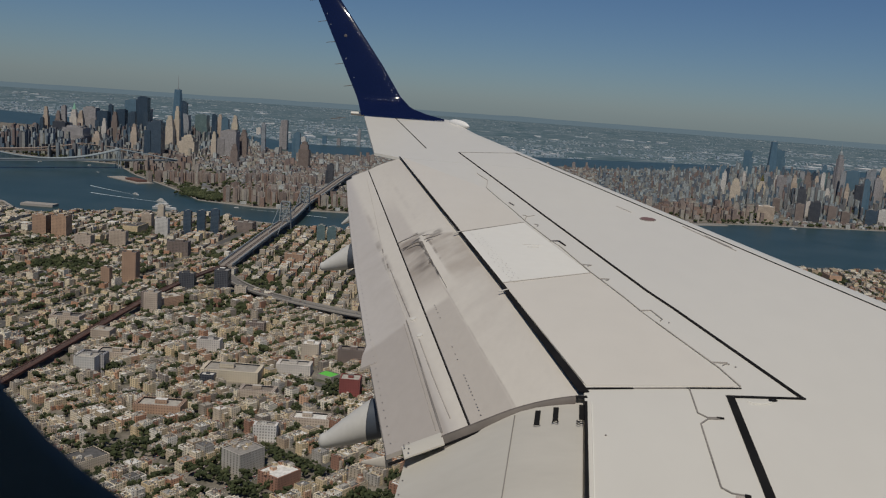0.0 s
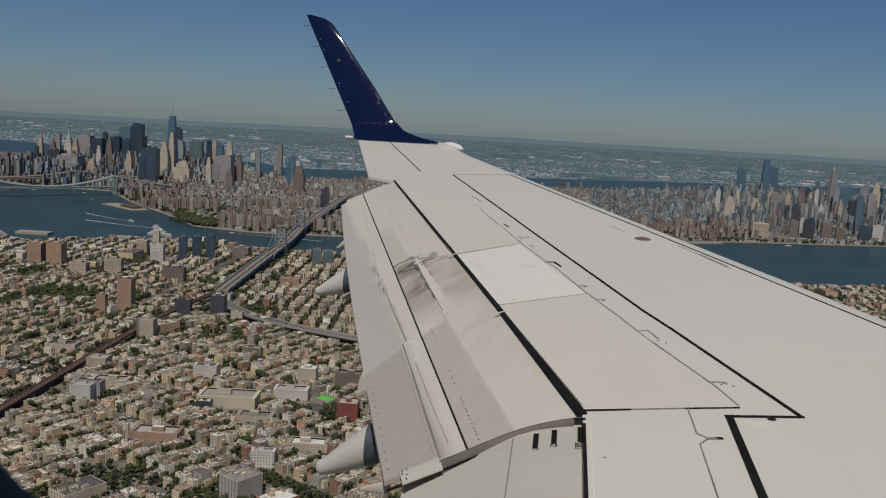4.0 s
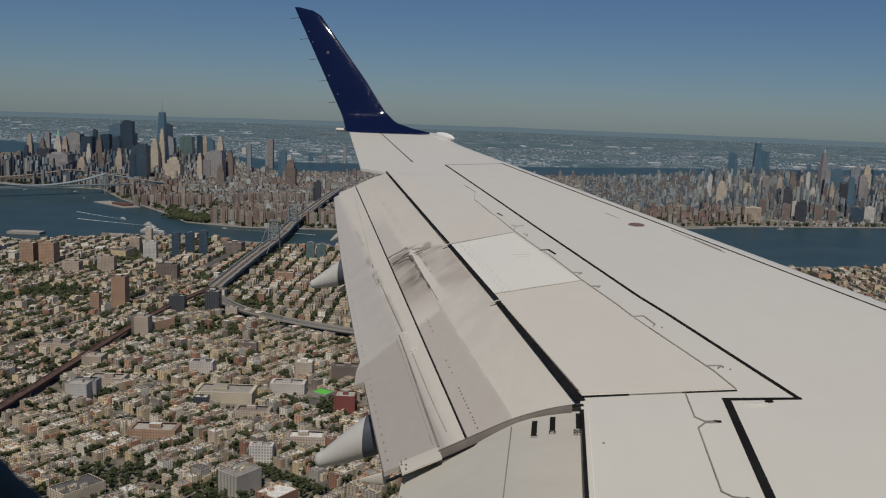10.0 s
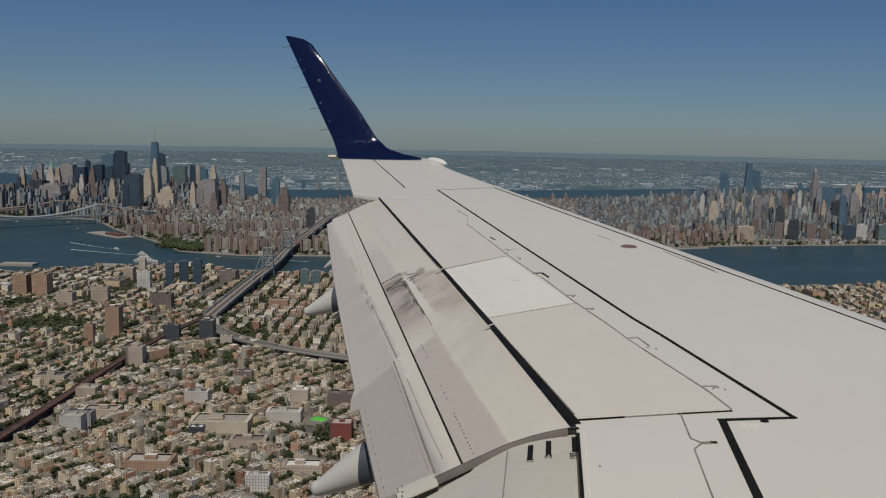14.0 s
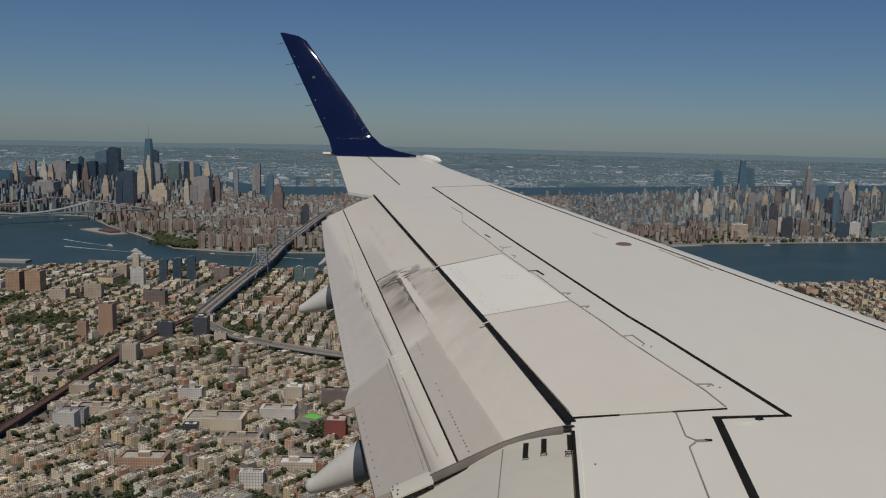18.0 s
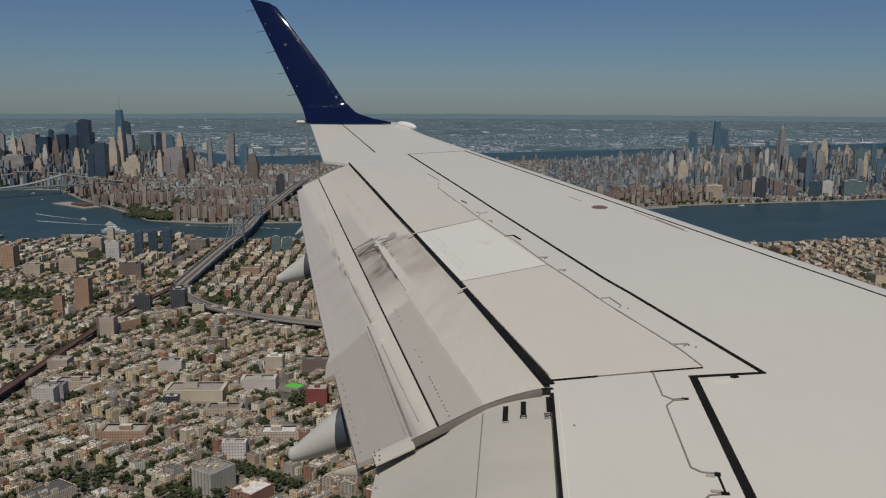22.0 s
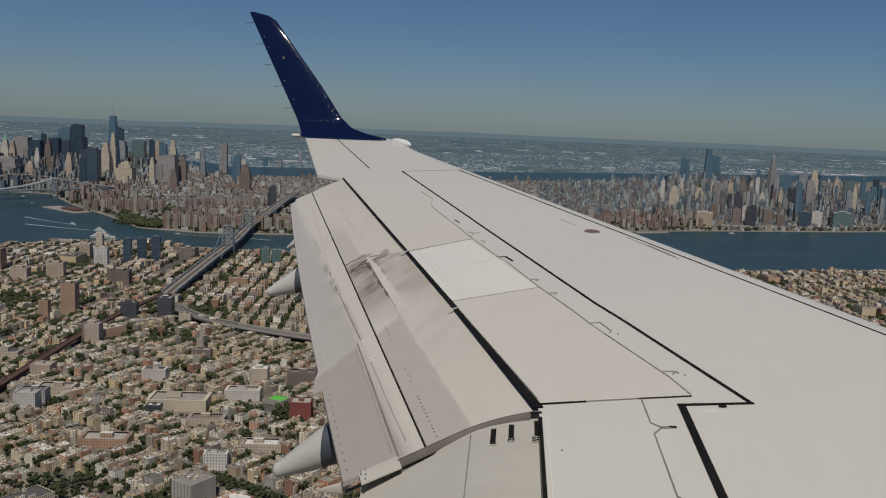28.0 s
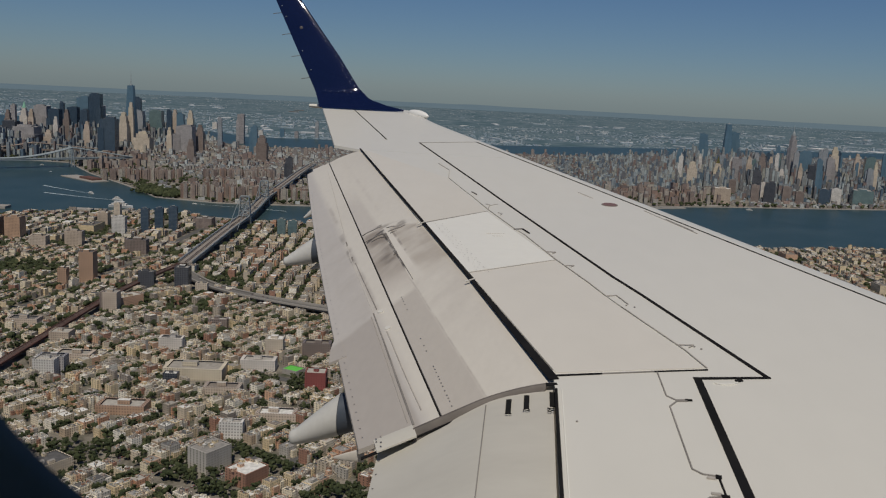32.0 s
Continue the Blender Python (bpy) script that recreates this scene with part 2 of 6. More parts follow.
TOWER = {
    "navy": city_walls("navy_curtain_wall", ((0.059, 0.088, 0.122), (0.075, 0.106, 0.139)), (0.8, 0.8), (0.013, 0.030, 0.053), 0.35),
    "dark": city_walls("dark_curtain_wall", ((0.064, 0.072, 0.085), (0.090, 0.095, 0.106)), (0.6, 0.7), (0.021, 0.025, 0.037), 0.5),
    "glass": city_walls("blue_glass_wall", ((0.101, 0.170, 0.229), (0.128, 0.196, 0.250)), (0.85, 0.85), (0.064, 0.128, 0.181), 0.25),
    "navyglass": city_walls("deep_blue_glass_wall", ((0.064, 0.095, 0.128), (0.085, 0.117, 0.149)), (0.85, 0.7), (0.013, 0.031, 0.059), 0.25),
    "teal": city_walls("green_glass_wall", ((0.161, 0.230, 0.230), (0.138, 0.207, 0.218)), (0.8, 0.7), (0.060, 0.093, 0.102), 0.25),
    "slate": city_walls("slate_wall", ((0.257, 0.283, 0.309), (0.309, 0.322, 0.334)), (0.5, 0.6), (0.076, 0.086, 0.095)),
    "grey": city_walls("grey_concrete_wall", ((0.334, 0.322, 0.322), (0.283, 0.270, 0.270)), (0.5, 0.6), (0.095, 0.095, 0.105)),
    "brown": city_walls("brown_masonry_wall", ((0.203, 0.163, 0.142), (0.236, 0.193, 0.172)), (0.5, 0.6), (0.057, 0.051, 0.051)),
    "tan": city_walls("tan_masonry_wall", ((0.489, 0.411, 0.334), (0.437, 0.360, 0.283)), (0.45, 0.55), (0.133, 0.114, 0.105)),
    "sand": city_walls("sand_limestone_wall", ((0.548, 0.486, 0.374), (0.531, 0.464, 0.374)), (0.4, 0.55), (0.163, 0.139, 0.117)),
    "stone": city_walls("pale_stone_wall", ((0.592, 0.553, 0.501), (0.540, 0.514, 0.475)), (0.45, 0.55), (0.162, 0.152, 0.152)),
    "white": city_walls("white_wall", ((0.612, 0.595, 0.561), (0.578, 0.561, 0.527)), (0.5, 0.55), (0.136, 0.136, 0.128)),
    "brick": city_walls("tan_brick_wall", ((0.413, 0.275, 0.184), (0.379, 0.252, 0.173)), (0.4, 0.5), (0.085, 0.068, 0.060)),
    "red": city_walls("red_brick_wall", ((0.255, 0.072, 0.064), (0.238, 0.068, 0.060)), (0.3, 0.5), (0.085, 0.034, 0.034)),
}
TOWER_ROOF = city_roofs("tower_roofing", ((0.4, 0.39, 0.37), (0.48, 0.46, 0.43), (0.3, 0.3, 0.3)))
GOLD = stained("gilded_roof", (0.8, 0.5, 0.12), (0.6, 0.38, 0.1), 0.3, 0.3, 2, metal=1.0)
COPPER = stained("green_copper_roof", (0.2, 0.42, 0.3), (0.14, 0.32, 0.24), 0.6, 0.6, 2)
CONCRETE = stained("concrete", (0.32, 0.3, 0.27), (0.2, 0.19, 0.17), 0.6, 0.8, 1.5)
ASPHALT = stained("asphalt", (0.1, 0.097, 0.092), (0.06, 0.058, 0.056), 0.6, 0.9, 1.0)
STEEL_GREY = stained("bridge_steel", (0.27, 0.30, 0.31), (0.19, 0.21, 0.22), 0.6, 0.5, 1.0)
STEEL_BLUE = stained("bridge_blue_steel", (0.3, 0.35, 0.37), (0.22, 0.25, 0.27), 0.6, 0.5, 1.0)
BROWNSTONE = stained("brownstone", (0.3, 0.24, 0.2), (0.22, 0.18, 0.15), 0.6, 0.8, 1.0)
DECK = stained("bridge_road_deck", (0.27, 0.24, 0.21), (0.18, 0.165, 0.15), 0.6, 0.8, 0.4)
TRACK = stained("track_rails", (0.17, 0.13, 0.11), (0.1, 0.08, 0.07), 0.6, 0.6, 1.0)
RUST = stained("rusty_track_bed", (0.13, 0.06, 0.045), (0.08, 0.05, 0.04), 0.8, 0.8, 1.0)
BOAT_WHITE = stained("boat_paint", (0.7, 0.7, 0.68), (0.5, 0.5, 0.5), 0.3, 0.4, 2)
FOAM = stained("wake_foam", (0.55, 0.62, 0.64), (0.15, 0.24, 0.28), 1.0, 0.6, 0.6)


def leaves_material():
    m, n, l, b = material("tree_leaves", 0.8, spec=0.2)
    geo = n.new("ShaderNodeNewGeometry")
    r = ramp(n, ((0.0, (0.028, 0.037, 0.017)), (0.4, (0.042, 0.053, 0.023)), (0.75, (0.056, 0.068, 0.030)), (1.0, (0.081, 0.088, 0.040))))
    l.new(geo.outputs["Random Per Island"], r.inputs[0])
    nz = noise_tex(n, l, 4, 5)
    r2 = ramp(n, ((0.3, (0.6, 0.6, 0.6)), (0.7, (1.3, 1.3, 1.3))))
    l.new(nz.outputs["Fac"], r2.inputs[0])
    l.new(mixed(n, l, 1.0, r.outputs[0], r2.outputs[0], "MULTIPLY"), b.inputs["Base Color"])
    bumped(n, l, b, nz.outputs["Fac"], 0.8, 0.3)
    return m


LEAVES = leaves_material()


def ground_material():
    m, n, l, b = material("town_ground", 0.9)
    tc = n.new("ShaderNodeTexCoord")
    lots = noise_tex(n, l, 0.12, 8, vec=tc.outputs["Object"])
    fine = noise_tex(n, l, 1.3, 6, vec=tc.outputs["Object"])
    r = ramp(n, ((0.3, (0.043, 0.054, 0.025)), (0.45, (0.144, 0.130, 0.104)), (0.58, (0.216, 0.194, 0.158)), (0.75, (0.302, 0.274, 0.223))))
    l.new(lots.outputs["Fac"], r.inputs[0])
    r2 = ramp(n, ((0.3, (0.65, 0.65, 0.65)), (0.7, (1.2, 1.2, 1.2))))
    l.new(fine.outputs["Fac"], r2.inputs[0])
    l.new(mixed(n, l, 1.0, r.outputs[0], r2.outputs[0], "MULTIPLY"), b.inputs["Base Color"])
    return m


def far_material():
    """Suburbs, marsh and warehouse roofs seen from afar, in three sizes of patch; distance haze is painted in."""
    m, n, l, b = material("hazed_plain", 1.0, spec=0.0)
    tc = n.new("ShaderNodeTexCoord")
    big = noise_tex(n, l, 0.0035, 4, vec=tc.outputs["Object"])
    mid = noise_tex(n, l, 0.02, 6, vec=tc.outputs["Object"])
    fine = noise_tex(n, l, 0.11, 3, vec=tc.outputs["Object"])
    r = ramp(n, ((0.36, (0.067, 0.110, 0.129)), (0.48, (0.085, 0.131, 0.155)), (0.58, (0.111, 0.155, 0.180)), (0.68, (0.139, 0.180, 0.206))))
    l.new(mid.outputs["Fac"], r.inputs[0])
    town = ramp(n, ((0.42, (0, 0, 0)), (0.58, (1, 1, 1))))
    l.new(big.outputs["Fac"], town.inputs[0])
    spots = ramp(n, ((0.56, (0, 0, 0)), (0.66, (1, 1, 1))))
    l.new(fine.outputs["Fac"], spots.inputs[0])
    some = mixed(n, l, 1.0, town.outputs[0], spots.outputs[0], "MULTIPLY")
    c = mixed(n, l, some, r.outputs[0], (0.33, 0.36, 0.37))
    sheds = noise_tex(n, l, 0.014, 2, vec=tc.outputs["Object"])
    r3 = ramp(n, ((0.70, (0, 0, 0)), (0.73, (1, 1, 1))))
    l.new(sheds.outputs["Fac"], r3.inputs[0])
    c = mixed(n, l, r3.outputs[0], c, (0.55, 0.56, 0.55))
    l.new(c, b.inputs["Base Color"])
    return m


def water_material():
    m, n, l, b = material("river_water", 0.34, spec=0.12)
    w = noise_tex(n, l, 0.9, 6)
    w2 = noise_tex(n, l, 0.03, 4)
    r = ramp(n, ((0.35, (0.024, 0.05, 0.054)), (0.65, (0.036, 0.064, 0.068))))
    l.new(w2.outputs["Fac"], r.inputs[0])
    l.new(r.outputs[0], b.inputs["Base Color"])
    bumped(n, l, b, w.outputs["Fac"], 0.35, 0.15)
    return m


# far-bank walls and roofs carry distance haze in their blue-grey colours
FAR_WALL = city_walls("hazed_bank_wall", ((0.299, 0.370, 0.423), (0.270, 0.339, 0.406), (0.404, 0.432, 0.455), (0.224, 0.294, 0.341)), (0.2, 0.4))
FAR_ROOF = city_roofs("hazed_bank_roofing", ((0.287, 0.346, 0.377), (0.215, 0.284, 0.319), (0.538, 0.568, 0.585), (0.179, 0.247, 0.260), (0.263, 0.321, 0.351), (0.407, 0.445, 0.468), (0.155, 0.222, 0.234), (0.335, 0.383, 0.416), (0.132, 0.198, 0.195)))
SHED_ROOF = city_roofs("warehouse_roofing", ((0.62, 0.63, 0.62), (0.5, 0.52, 0.52), (0.7, 0.7, 0.68), (0.4, 0.43, 0.44)))
GROUND, FAR, WATER = ground_material(), far_material(), water_material()
COURT = stained("court_green", (0.12, 0.5, 0.07), (0.1, 0.4, 0.06), 0.4, 0.8, 2)
# woods colour moved towards the sky's, as haze would do
RIDGE = stained("haze_tinted_woods", (0.130, 0.189, 0.227), (0.150, 0.209, 0.239), 0.6, 1.0, 0.01, spec=0.0)


def flap_paint(name, rules):
    """Flap paint with soot, wear and broad darker and lighter tones in patches: rules are (span from, to, chord from,
    to, softness, colour, strength).
    """
    mt, n, l, b = material(name, 0.45)
    tc = n.new("ShaderNodeTexCoord")
    mp = n.new("ShaderNodeMapping")
    mp.inputs["Scale"].default_value = (1.6, 0.55, 1)
    l.new(tc.outputs["Object"], mp.inputs["Vector"])
    big = noise_tex(n, l, 1.3, 5, vec=mp.outputs[0])
    rag = noise_tex(n, l, 5.0, 5, vec=tc.outputs["Object"])
    fine = noise_tex(n, l, 22.0, 4, vec=mp.outputs[0])

    def maths(op, *v):
        q = n.new("ShaderNodeMath")
        q.operation = op
        for i, x in enumerate(v):
            if hasattr(x, "is_linked"):
                l.new(x, q.inputs[i])
            else:
                q.inputs[i].default_value = x
        return q.outputs[0]

    sep = n.new("ShaderNodeSeparateXYZ")
    l.new(tc.outputs["Object"], sep.inputs[0])
    dx, dy = maths("SUBTRACT", sep.outputs["X"], 0.138), maths("SUBTRACT", sep.outputs["Y"], 3.197)
    span = maths("ADD", maths("MULTIPLY", dx, -0.3253), maths("MULTIPLY", dy, 0.9456))
    aft = maths("ADD", maths("MULTIPLY", dx, -0.9456), maths("MULTIPLY", dy, -0.3253))
    wob = maths("SUBTRACT", rag.outputs["Fac"], 0.5)

    def step(x, lo, hi):
        q = n.new("ShaderNodeMapRange")
        q.interpolation_type = "SMOOTHSTEP"
        l.new(x, q.inputs["Value"])
        q.inputs["From Min"].default_value, q.inputs["From Max"].default_value = lo, hi
        return q.outputs["Result"]

    r1 = ramp(n, ((0.42, (0, 0, 0)), (0.78, (0.5, 0.5, 0.5))))
    l.new(big.outputs["Fac"], r1.inputs[0])
    c = mixed(n, l, r1.outputs[0], (0.572, 0.545, 0.49), (0.50, 0.472, 0.425))
    combo = n.new("ShaderNodeCombineXYZ")
    l.new(maths("MULTIPLY", maths("ADD", span, maths("MULTIPLY", aft, 1.1)), 4.0), combo.inputs["X"])
    l.new(maths("MULTIPLY", aft, 2.2), combo.inputs["Y"])
    streak = noise_tex(n, l, 1.6, 7, vec=combo.outputs[0])
    for s0, soft0, s1, soft1, a0, a1, softa, colour, strength, lo, hi, lean in rules:
        s = maths("ADD", maths("ADD", span, maths("MULTIPLY", aft, lean)), maths("MULTIPLY", wob, 0.05))
        a = maths("ADD", aft, maths("MULTIPLY", wob, 0.012))
        k = maths("MULTIPLY", maths("MULTIPLY", step(s, s0 - soft0, s0 + soft0), step(s, s1 + soft1, s1 - soft1)), maths("MULTIPLY", step(a, a0 - softa, a0 + softa), step(a, a1 + softa, a1 - softa)))
        k = maths("MULTIPLY", k, step(streak.outputs["Fac"], lo, hi))
        c = mixed(n, l, maths("MULTIPLY", k, strength), c, colour)
    r2 = ramp(n, ((0.3, (0.97, 0.97, 0.97)), (0.7, (1.02, 1.02, 1.02))))
    l.new(fine.outputs["Fac"], r2.inputs[0])
    l.new(mixed(n, l, 1.0, c, r2.outputs[0], "MULTIPLY"), b.inputs["Base Color"])
    bumped(n, l, b, fine.outputs["Fac"], 0.03)
    return mt


# span from, softness, span to, softness, chord from, to, softness, colour, strength, streak from, to, lean of the ends
VANE_PAINT = flap_paint("vane_paint", (
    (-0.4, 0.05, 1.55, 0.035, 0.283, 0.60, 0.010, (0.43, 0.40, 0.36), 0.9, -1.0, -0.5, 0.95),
    (0.9, 0.4, 1.62, 0.06, 0.02, 0.283, 0.02, (0.48, 0.45, 0.405), 0.55, 0.40, 0.62, 0.95),
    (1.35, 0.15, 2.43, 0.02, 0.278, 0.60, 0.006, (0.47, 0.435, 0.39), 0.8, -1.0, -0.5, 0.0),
    (1.60, 0.22, 2.43, 0.02, 0.277, 0.60, 0.008, (0.25, 0.215, 0.175), 0.85, 0.15, 0.75, 0.0),
    (2.12, 0.22, 2.70, 0.012, 0.275, 0.36, 0.03, (0.085, 0.072, 0.06), 0.85, 0.36, 0.72, 1.0),
    (2.43, 0.03, 2.745, 0.008, 0.255, 0.375, 0.008, (0.27, 0.235, 0.2), 0.75, 0.36, 0.62, 0.78),
    (2.735, 0.007, 2.757, 0.007, 0.25, 0.36, 0.006, (0.085, 0.075, 0.065), 0.85, 0.36, 0.5, 0.78),
    (2.720, 0.012, 2.752, 0.008, 0.255, 0.385, 0.006, (0.06, 0.052, 0.045), 0.9, 0.30, 0.5, 1.23),
    (1.62, 0.05, 2.42, 0.02, 0.266, 0.279, 0.003, (0.06, 0.052, 0.045), 0.9, 0.36, 0.56, 0.0),
    (-0.05, 0.05, 1.65, 0.05, 0.277, 0.284, 0.003, (0.36, 0.33, 0.295), 0.6, 0.35, 0.6, 0.0),
    (1.55, 0.22, 2.46, 0.03, 0.02, 0.215, 0.02, (0.37, 0.33, 0.28), 0.8, 0.1, 0.65, 0.0),
    (2.10, 0.20, 2.47, 0.02, 0.05, 0.225, 0.02, (0.19, 0.165, 0.14), 0.7, 0.46, 0.74, 0.25),
    (1.62, 0.06, 2.36, 0.04, 0.224, 0.266, 0.004, (0.60, 0.57, 0.515), 0.8, -1.0, -0.5, 0.0),
    (1.80, 0.10, 2.42, 0.03, 0.208, 0.222, 0.004, (0.22, 0.19, 0.165), 0.75, 0.42, 0.56, 0.0),
    (2.45, 0.02, 2.60, 0.05, 0.10, 0.26, 0.02, (0.22, 0.2, 0.175), 0.75, 0.50, 0.58, 0.3),
    (2.45, 0.05, 3.4, 0.45, 0.275, 0.60, 0.02, (0.46, 0.43, 0.395), 0.7, -1.0, -0.5, 0.0),
    (2.9, 0.2, 4.6, 0.4, 0.20, 0.225, 0.012, (0.47, 0.44, 0.4), 0.5, 0.4, 0.6, 0.0)))
PANEL_PAINT = flap_paint("flap_panel_paint", (
    # greyer aft of the crease, darker again inboard of a slanted edge
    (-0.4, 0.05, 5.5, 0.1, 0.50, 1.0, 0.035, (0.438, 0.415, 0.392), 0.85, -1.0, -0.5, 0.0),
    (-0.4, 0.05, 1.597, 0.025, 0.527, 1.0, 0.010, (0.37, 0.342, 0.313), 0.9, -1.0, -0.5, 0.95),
    (1.62, 0.02, 3.2, 0.5, 0.50, 0.64, 0.03, (0.40, 0.375, 0.345), 0.6, 0.35, 0.7, 0.95),
    (1.95, 0.05, 2.55, 0.12, 0.488, 0.512, 0.008, (0.16, 0.145, 0.125), 0.65, 0.47, 0.58, 0.0),
    (1.2, 0.2, 3.4, 0.3, 0.478, 0.50, 0.010, (0.38, 0.35, 0.315), 0.7, 0.40, 0.6, 0.0)))

# ---- building blocks ----
def empty(name, at=(0, 0, 0), label="", category="", group="", kind=""):
    e = new(name)
    e.location = at
    return tagged(e, label, category, group, kind)


def mesh_of(name, verts, faces, mats, index=None, smooth=False):
    me = bpy.data.meshes.new(name)
    me.from_pydata([tuple(v) for v in verts], [], faces)
    for m in (mats if isinstance(mats, (list, tuple)) else [mats]):
        me.materials.append(m)
    if index is not None:
        me.polygons.foreach_set("material_index", index)
    if smooth:
        me.polygons.foreach_set("use_smooth", [True] * len(me.polygons))
    me.update()
    return me


def part(name, me, parent=None, label="", loc=(0, 0, 0)):
    ob = new(name, me)
    ob.location = loc
    if parent is not None:
        ob.parent = parent
    if label:
        ob["label"] = label
    return ob


def bm_mesh(name, bm, mat, smooth=False):
    me = bpy.data.meshes.new(name)
    bm.normal_update()
    bm.to_mesh(me)
    bm.free()
    me.materials.append(mat)
    if smooth:
        me.polygons.foreach_set("use_smooth", [True] * len(me.polygons))
    return me


def grid_mesh(name, rows, mat, thick=0.0, smooth=True):
    """A sheet through rows of points; with thick, a closed slab that hangs below it."""
    bm = bmesh.new()
    vs = [[bm.verts.new(p) for p in row] for row in rows]
    for a, b in zip(vs, vs[1:]):
        for i in range(len(a) - 1):
            bm.faces.new((a[i], a[i + 1], b[i + 1], b[i]))
    if thick:
        lo = [[bm.verts.new(Vector(p) - Vector((0, 0, thick))) for p in row] for row in rows]
        for a, b in zip(lo, lo[1:]):
            for i in range(len(a) - 1):
                bm.faces.new((a[i + 1], a[i], b[i], b[i + 1]))
        ring = [(r, 0) for r in range(len(rows))] + [(len(rows) - 1, c) for c in range(1, len(rows[0]))]
        ring += [(r, len(rows[0]) - 1) for r in range(len(rows) - 2, -1, -1)] + [(0, c) for c in range(len(rows[0]) - 2, 0, -1)]
        for (r, c), (r2, c2) in zip(ring, ring[1:] + ring[:1]):
            bm.faces.new((vs[r][c], vs[r2][c2], lo[r2][c2], lo[r][c]))
    bmesh.ops.recalc_face_normals(bm, faces=bm.faces)
    me = bm_mesh(name, bm, mat)
    if smooth:
        me.polygons.foreach_set("use_smooth", [True] * len(me.polygons))
        me.set_sharp_from_angle(angle=radians(35))
    return me


def loft(name, rings, mat, smooth=True):
    """A closed body through rings of points."""
    bm = bmesh.new()
    vs = [[bm.verts.new(p) for p in r] for r in rings]
    k = len(rings[0])
    for a, b in zip(vs, vs[1:]):
        for i in range(k):
            bm.faces.new((a[i], a[(i + 1) % k], b[(i + 1) % k], b[i]))
    bm.faces.new(vs[0])
    bm.faces.new(vs[-1][::-1])
    bmesh.ops.recalc_face_normals(bm, faces=bm.faces)
    me = bm_mesh(name, bm, mat)
    if smooth:
        me.polygons.foreach_set("use_smooth", [True] * len(me.polygons))
        me.set_sharp_from_angle(angle=radians(40))
    return me


# ---- the wing (metres from the eye: x forward, y outboard, z up) ----
wing = empty("aircraft_wing", (0, 0, EYE), "white airliner wing with extended flaps and stained panels, in flight", "aircraft wing")
SPAR0 = Vector((0.138, 3.197))
SPAR_D = Vector((-0.3253, 0.9456))
SPAR_N = Vector((-0.9456, -0.3253))


def plane_z(y):
    return -1.3 + 0.088 * y


def droop(a):
    if a <= 0:
        return 0.0
    return 0.5 * a * a if a < 0.35 else 0.06125 + 0.35 * (a - 0.35)


def skin(x, y, up=0.0):
    """The place on the fixed upper skin above (x, y)."""
    return Vector((x, y, plane_z(y) + up))


def flap_at(s, a, up=0.0):
    p = SPAR0 + SPAR_D * float(s) + SPAR_N * float(a)
    return Vector((p.x, p.y, plane_z(p.y) - droop(a) + up))


def spar_x(y):
    return 0.138 - 0.344 * (y - 3.197)


def slat_x(y):
    return 1.701 - 0.4928 * (y - 4.475)


def aft_x(y):
    if y < 3.197:
        return 0.125
    if y < 8.2:
        return spar_x(y)
    return -1.80 - 0.277 * (y - 8.1)


def wing_rows(lo, hi, count):
    rows = []
    for i in range(count):
        y = lo + (hi - lo) * i / (count - 1)
        tip = max(0.0, y - 10.2) / 1.45
        x0, x1 = aft_x(y), slat_x(y) + 0.16 * tip * tip
        row = [skin(x0 + (x1 - x0) * u, y) for u in np.linspace(0, 1, 9)]
        nose = 0.45 * (1 - 0.45 * max(0, y - 4) / 8)
        for q in (0.1, 0.2, 0.32, 0.46, 0.6, 0.75, 0.88, 0.97, 1.0):
            row.append(skin(x1 + nose * q, y, -0.62 * nose * (1 - math.sqrt(1 - q * q))))
        rows.append(row)
    return rows


part("upper_skin", grid_mesh("upper_skin", wing_rows(-0.5, 8.19, 38), WING_WHITE, 0.10), wing)
part("outer_skin", grid_mesh("outer_skin", wing_rows(8.195, 11.62, 20), WING_WHITE, 0.025), wing)


def strip(name, pts, widths, mat, up=0.003, thick=0.004, on=skin, parent=None, label=""):
    """A narrow raised band along points of the skin."""
    rows = []
    pts = [Vector(p) for p in pts]
    for i, p in enumerate(pts):
        t = (pts[min(i + 1, len(pts) - 1)] - pts[max(i - 1, 0)]).normalized()
        side = Vector((-t.y, t.x))
        w = widths[0] + (widths[1] - widths[0]) * i / max(1, len(pts) - 1)
        rows.append([on(*(p + side * (w / 2)), up), on(*(p - side * (w / 2)), up)])
    return part(name, grid_mesh(name, rows, mat, thick, False), parent or wing, label)


def line(a, b, k=8):
    return [Vector(a).lerp(Vector(b), i / (k - 1)) for i in range(k)]


# spoiler panels, each a thin slab 3 mm proud of the skin
def slab(name, corners, mat, up=0.003, label=""):
    a, b, c, d = [Vector(q) for q in corners]
    rows = []
    for i in range(9):
        u = i / 8
        rows.append([skin(*(a.lerp(b, u).lerp(d.lerp(c, u), v / 4)), up) for v in range(5)])
    return part(name, grid_mesh(name, rows, mat, 0.02, False), wing, label)


slab("spoiler", ((-1.55, 8.19), (-0.662, 5.472), (-0.29, 5.905), (-0.66, 7.02)), PANEL_WHITE)
slab("spoiler", ((-0.645, 5.455), (-0.295, 4.458), (0.147, 4.803), (-0.283, 5.893)), BRIGHT_PANEL, 0.004, "brighter replaced spoiler panel")
slab("spoiler", ((-0.292, 4.452), (0.128, 3.225), (0.695, 3.385), (0.150, 4.797)), PANEL_WHITE)

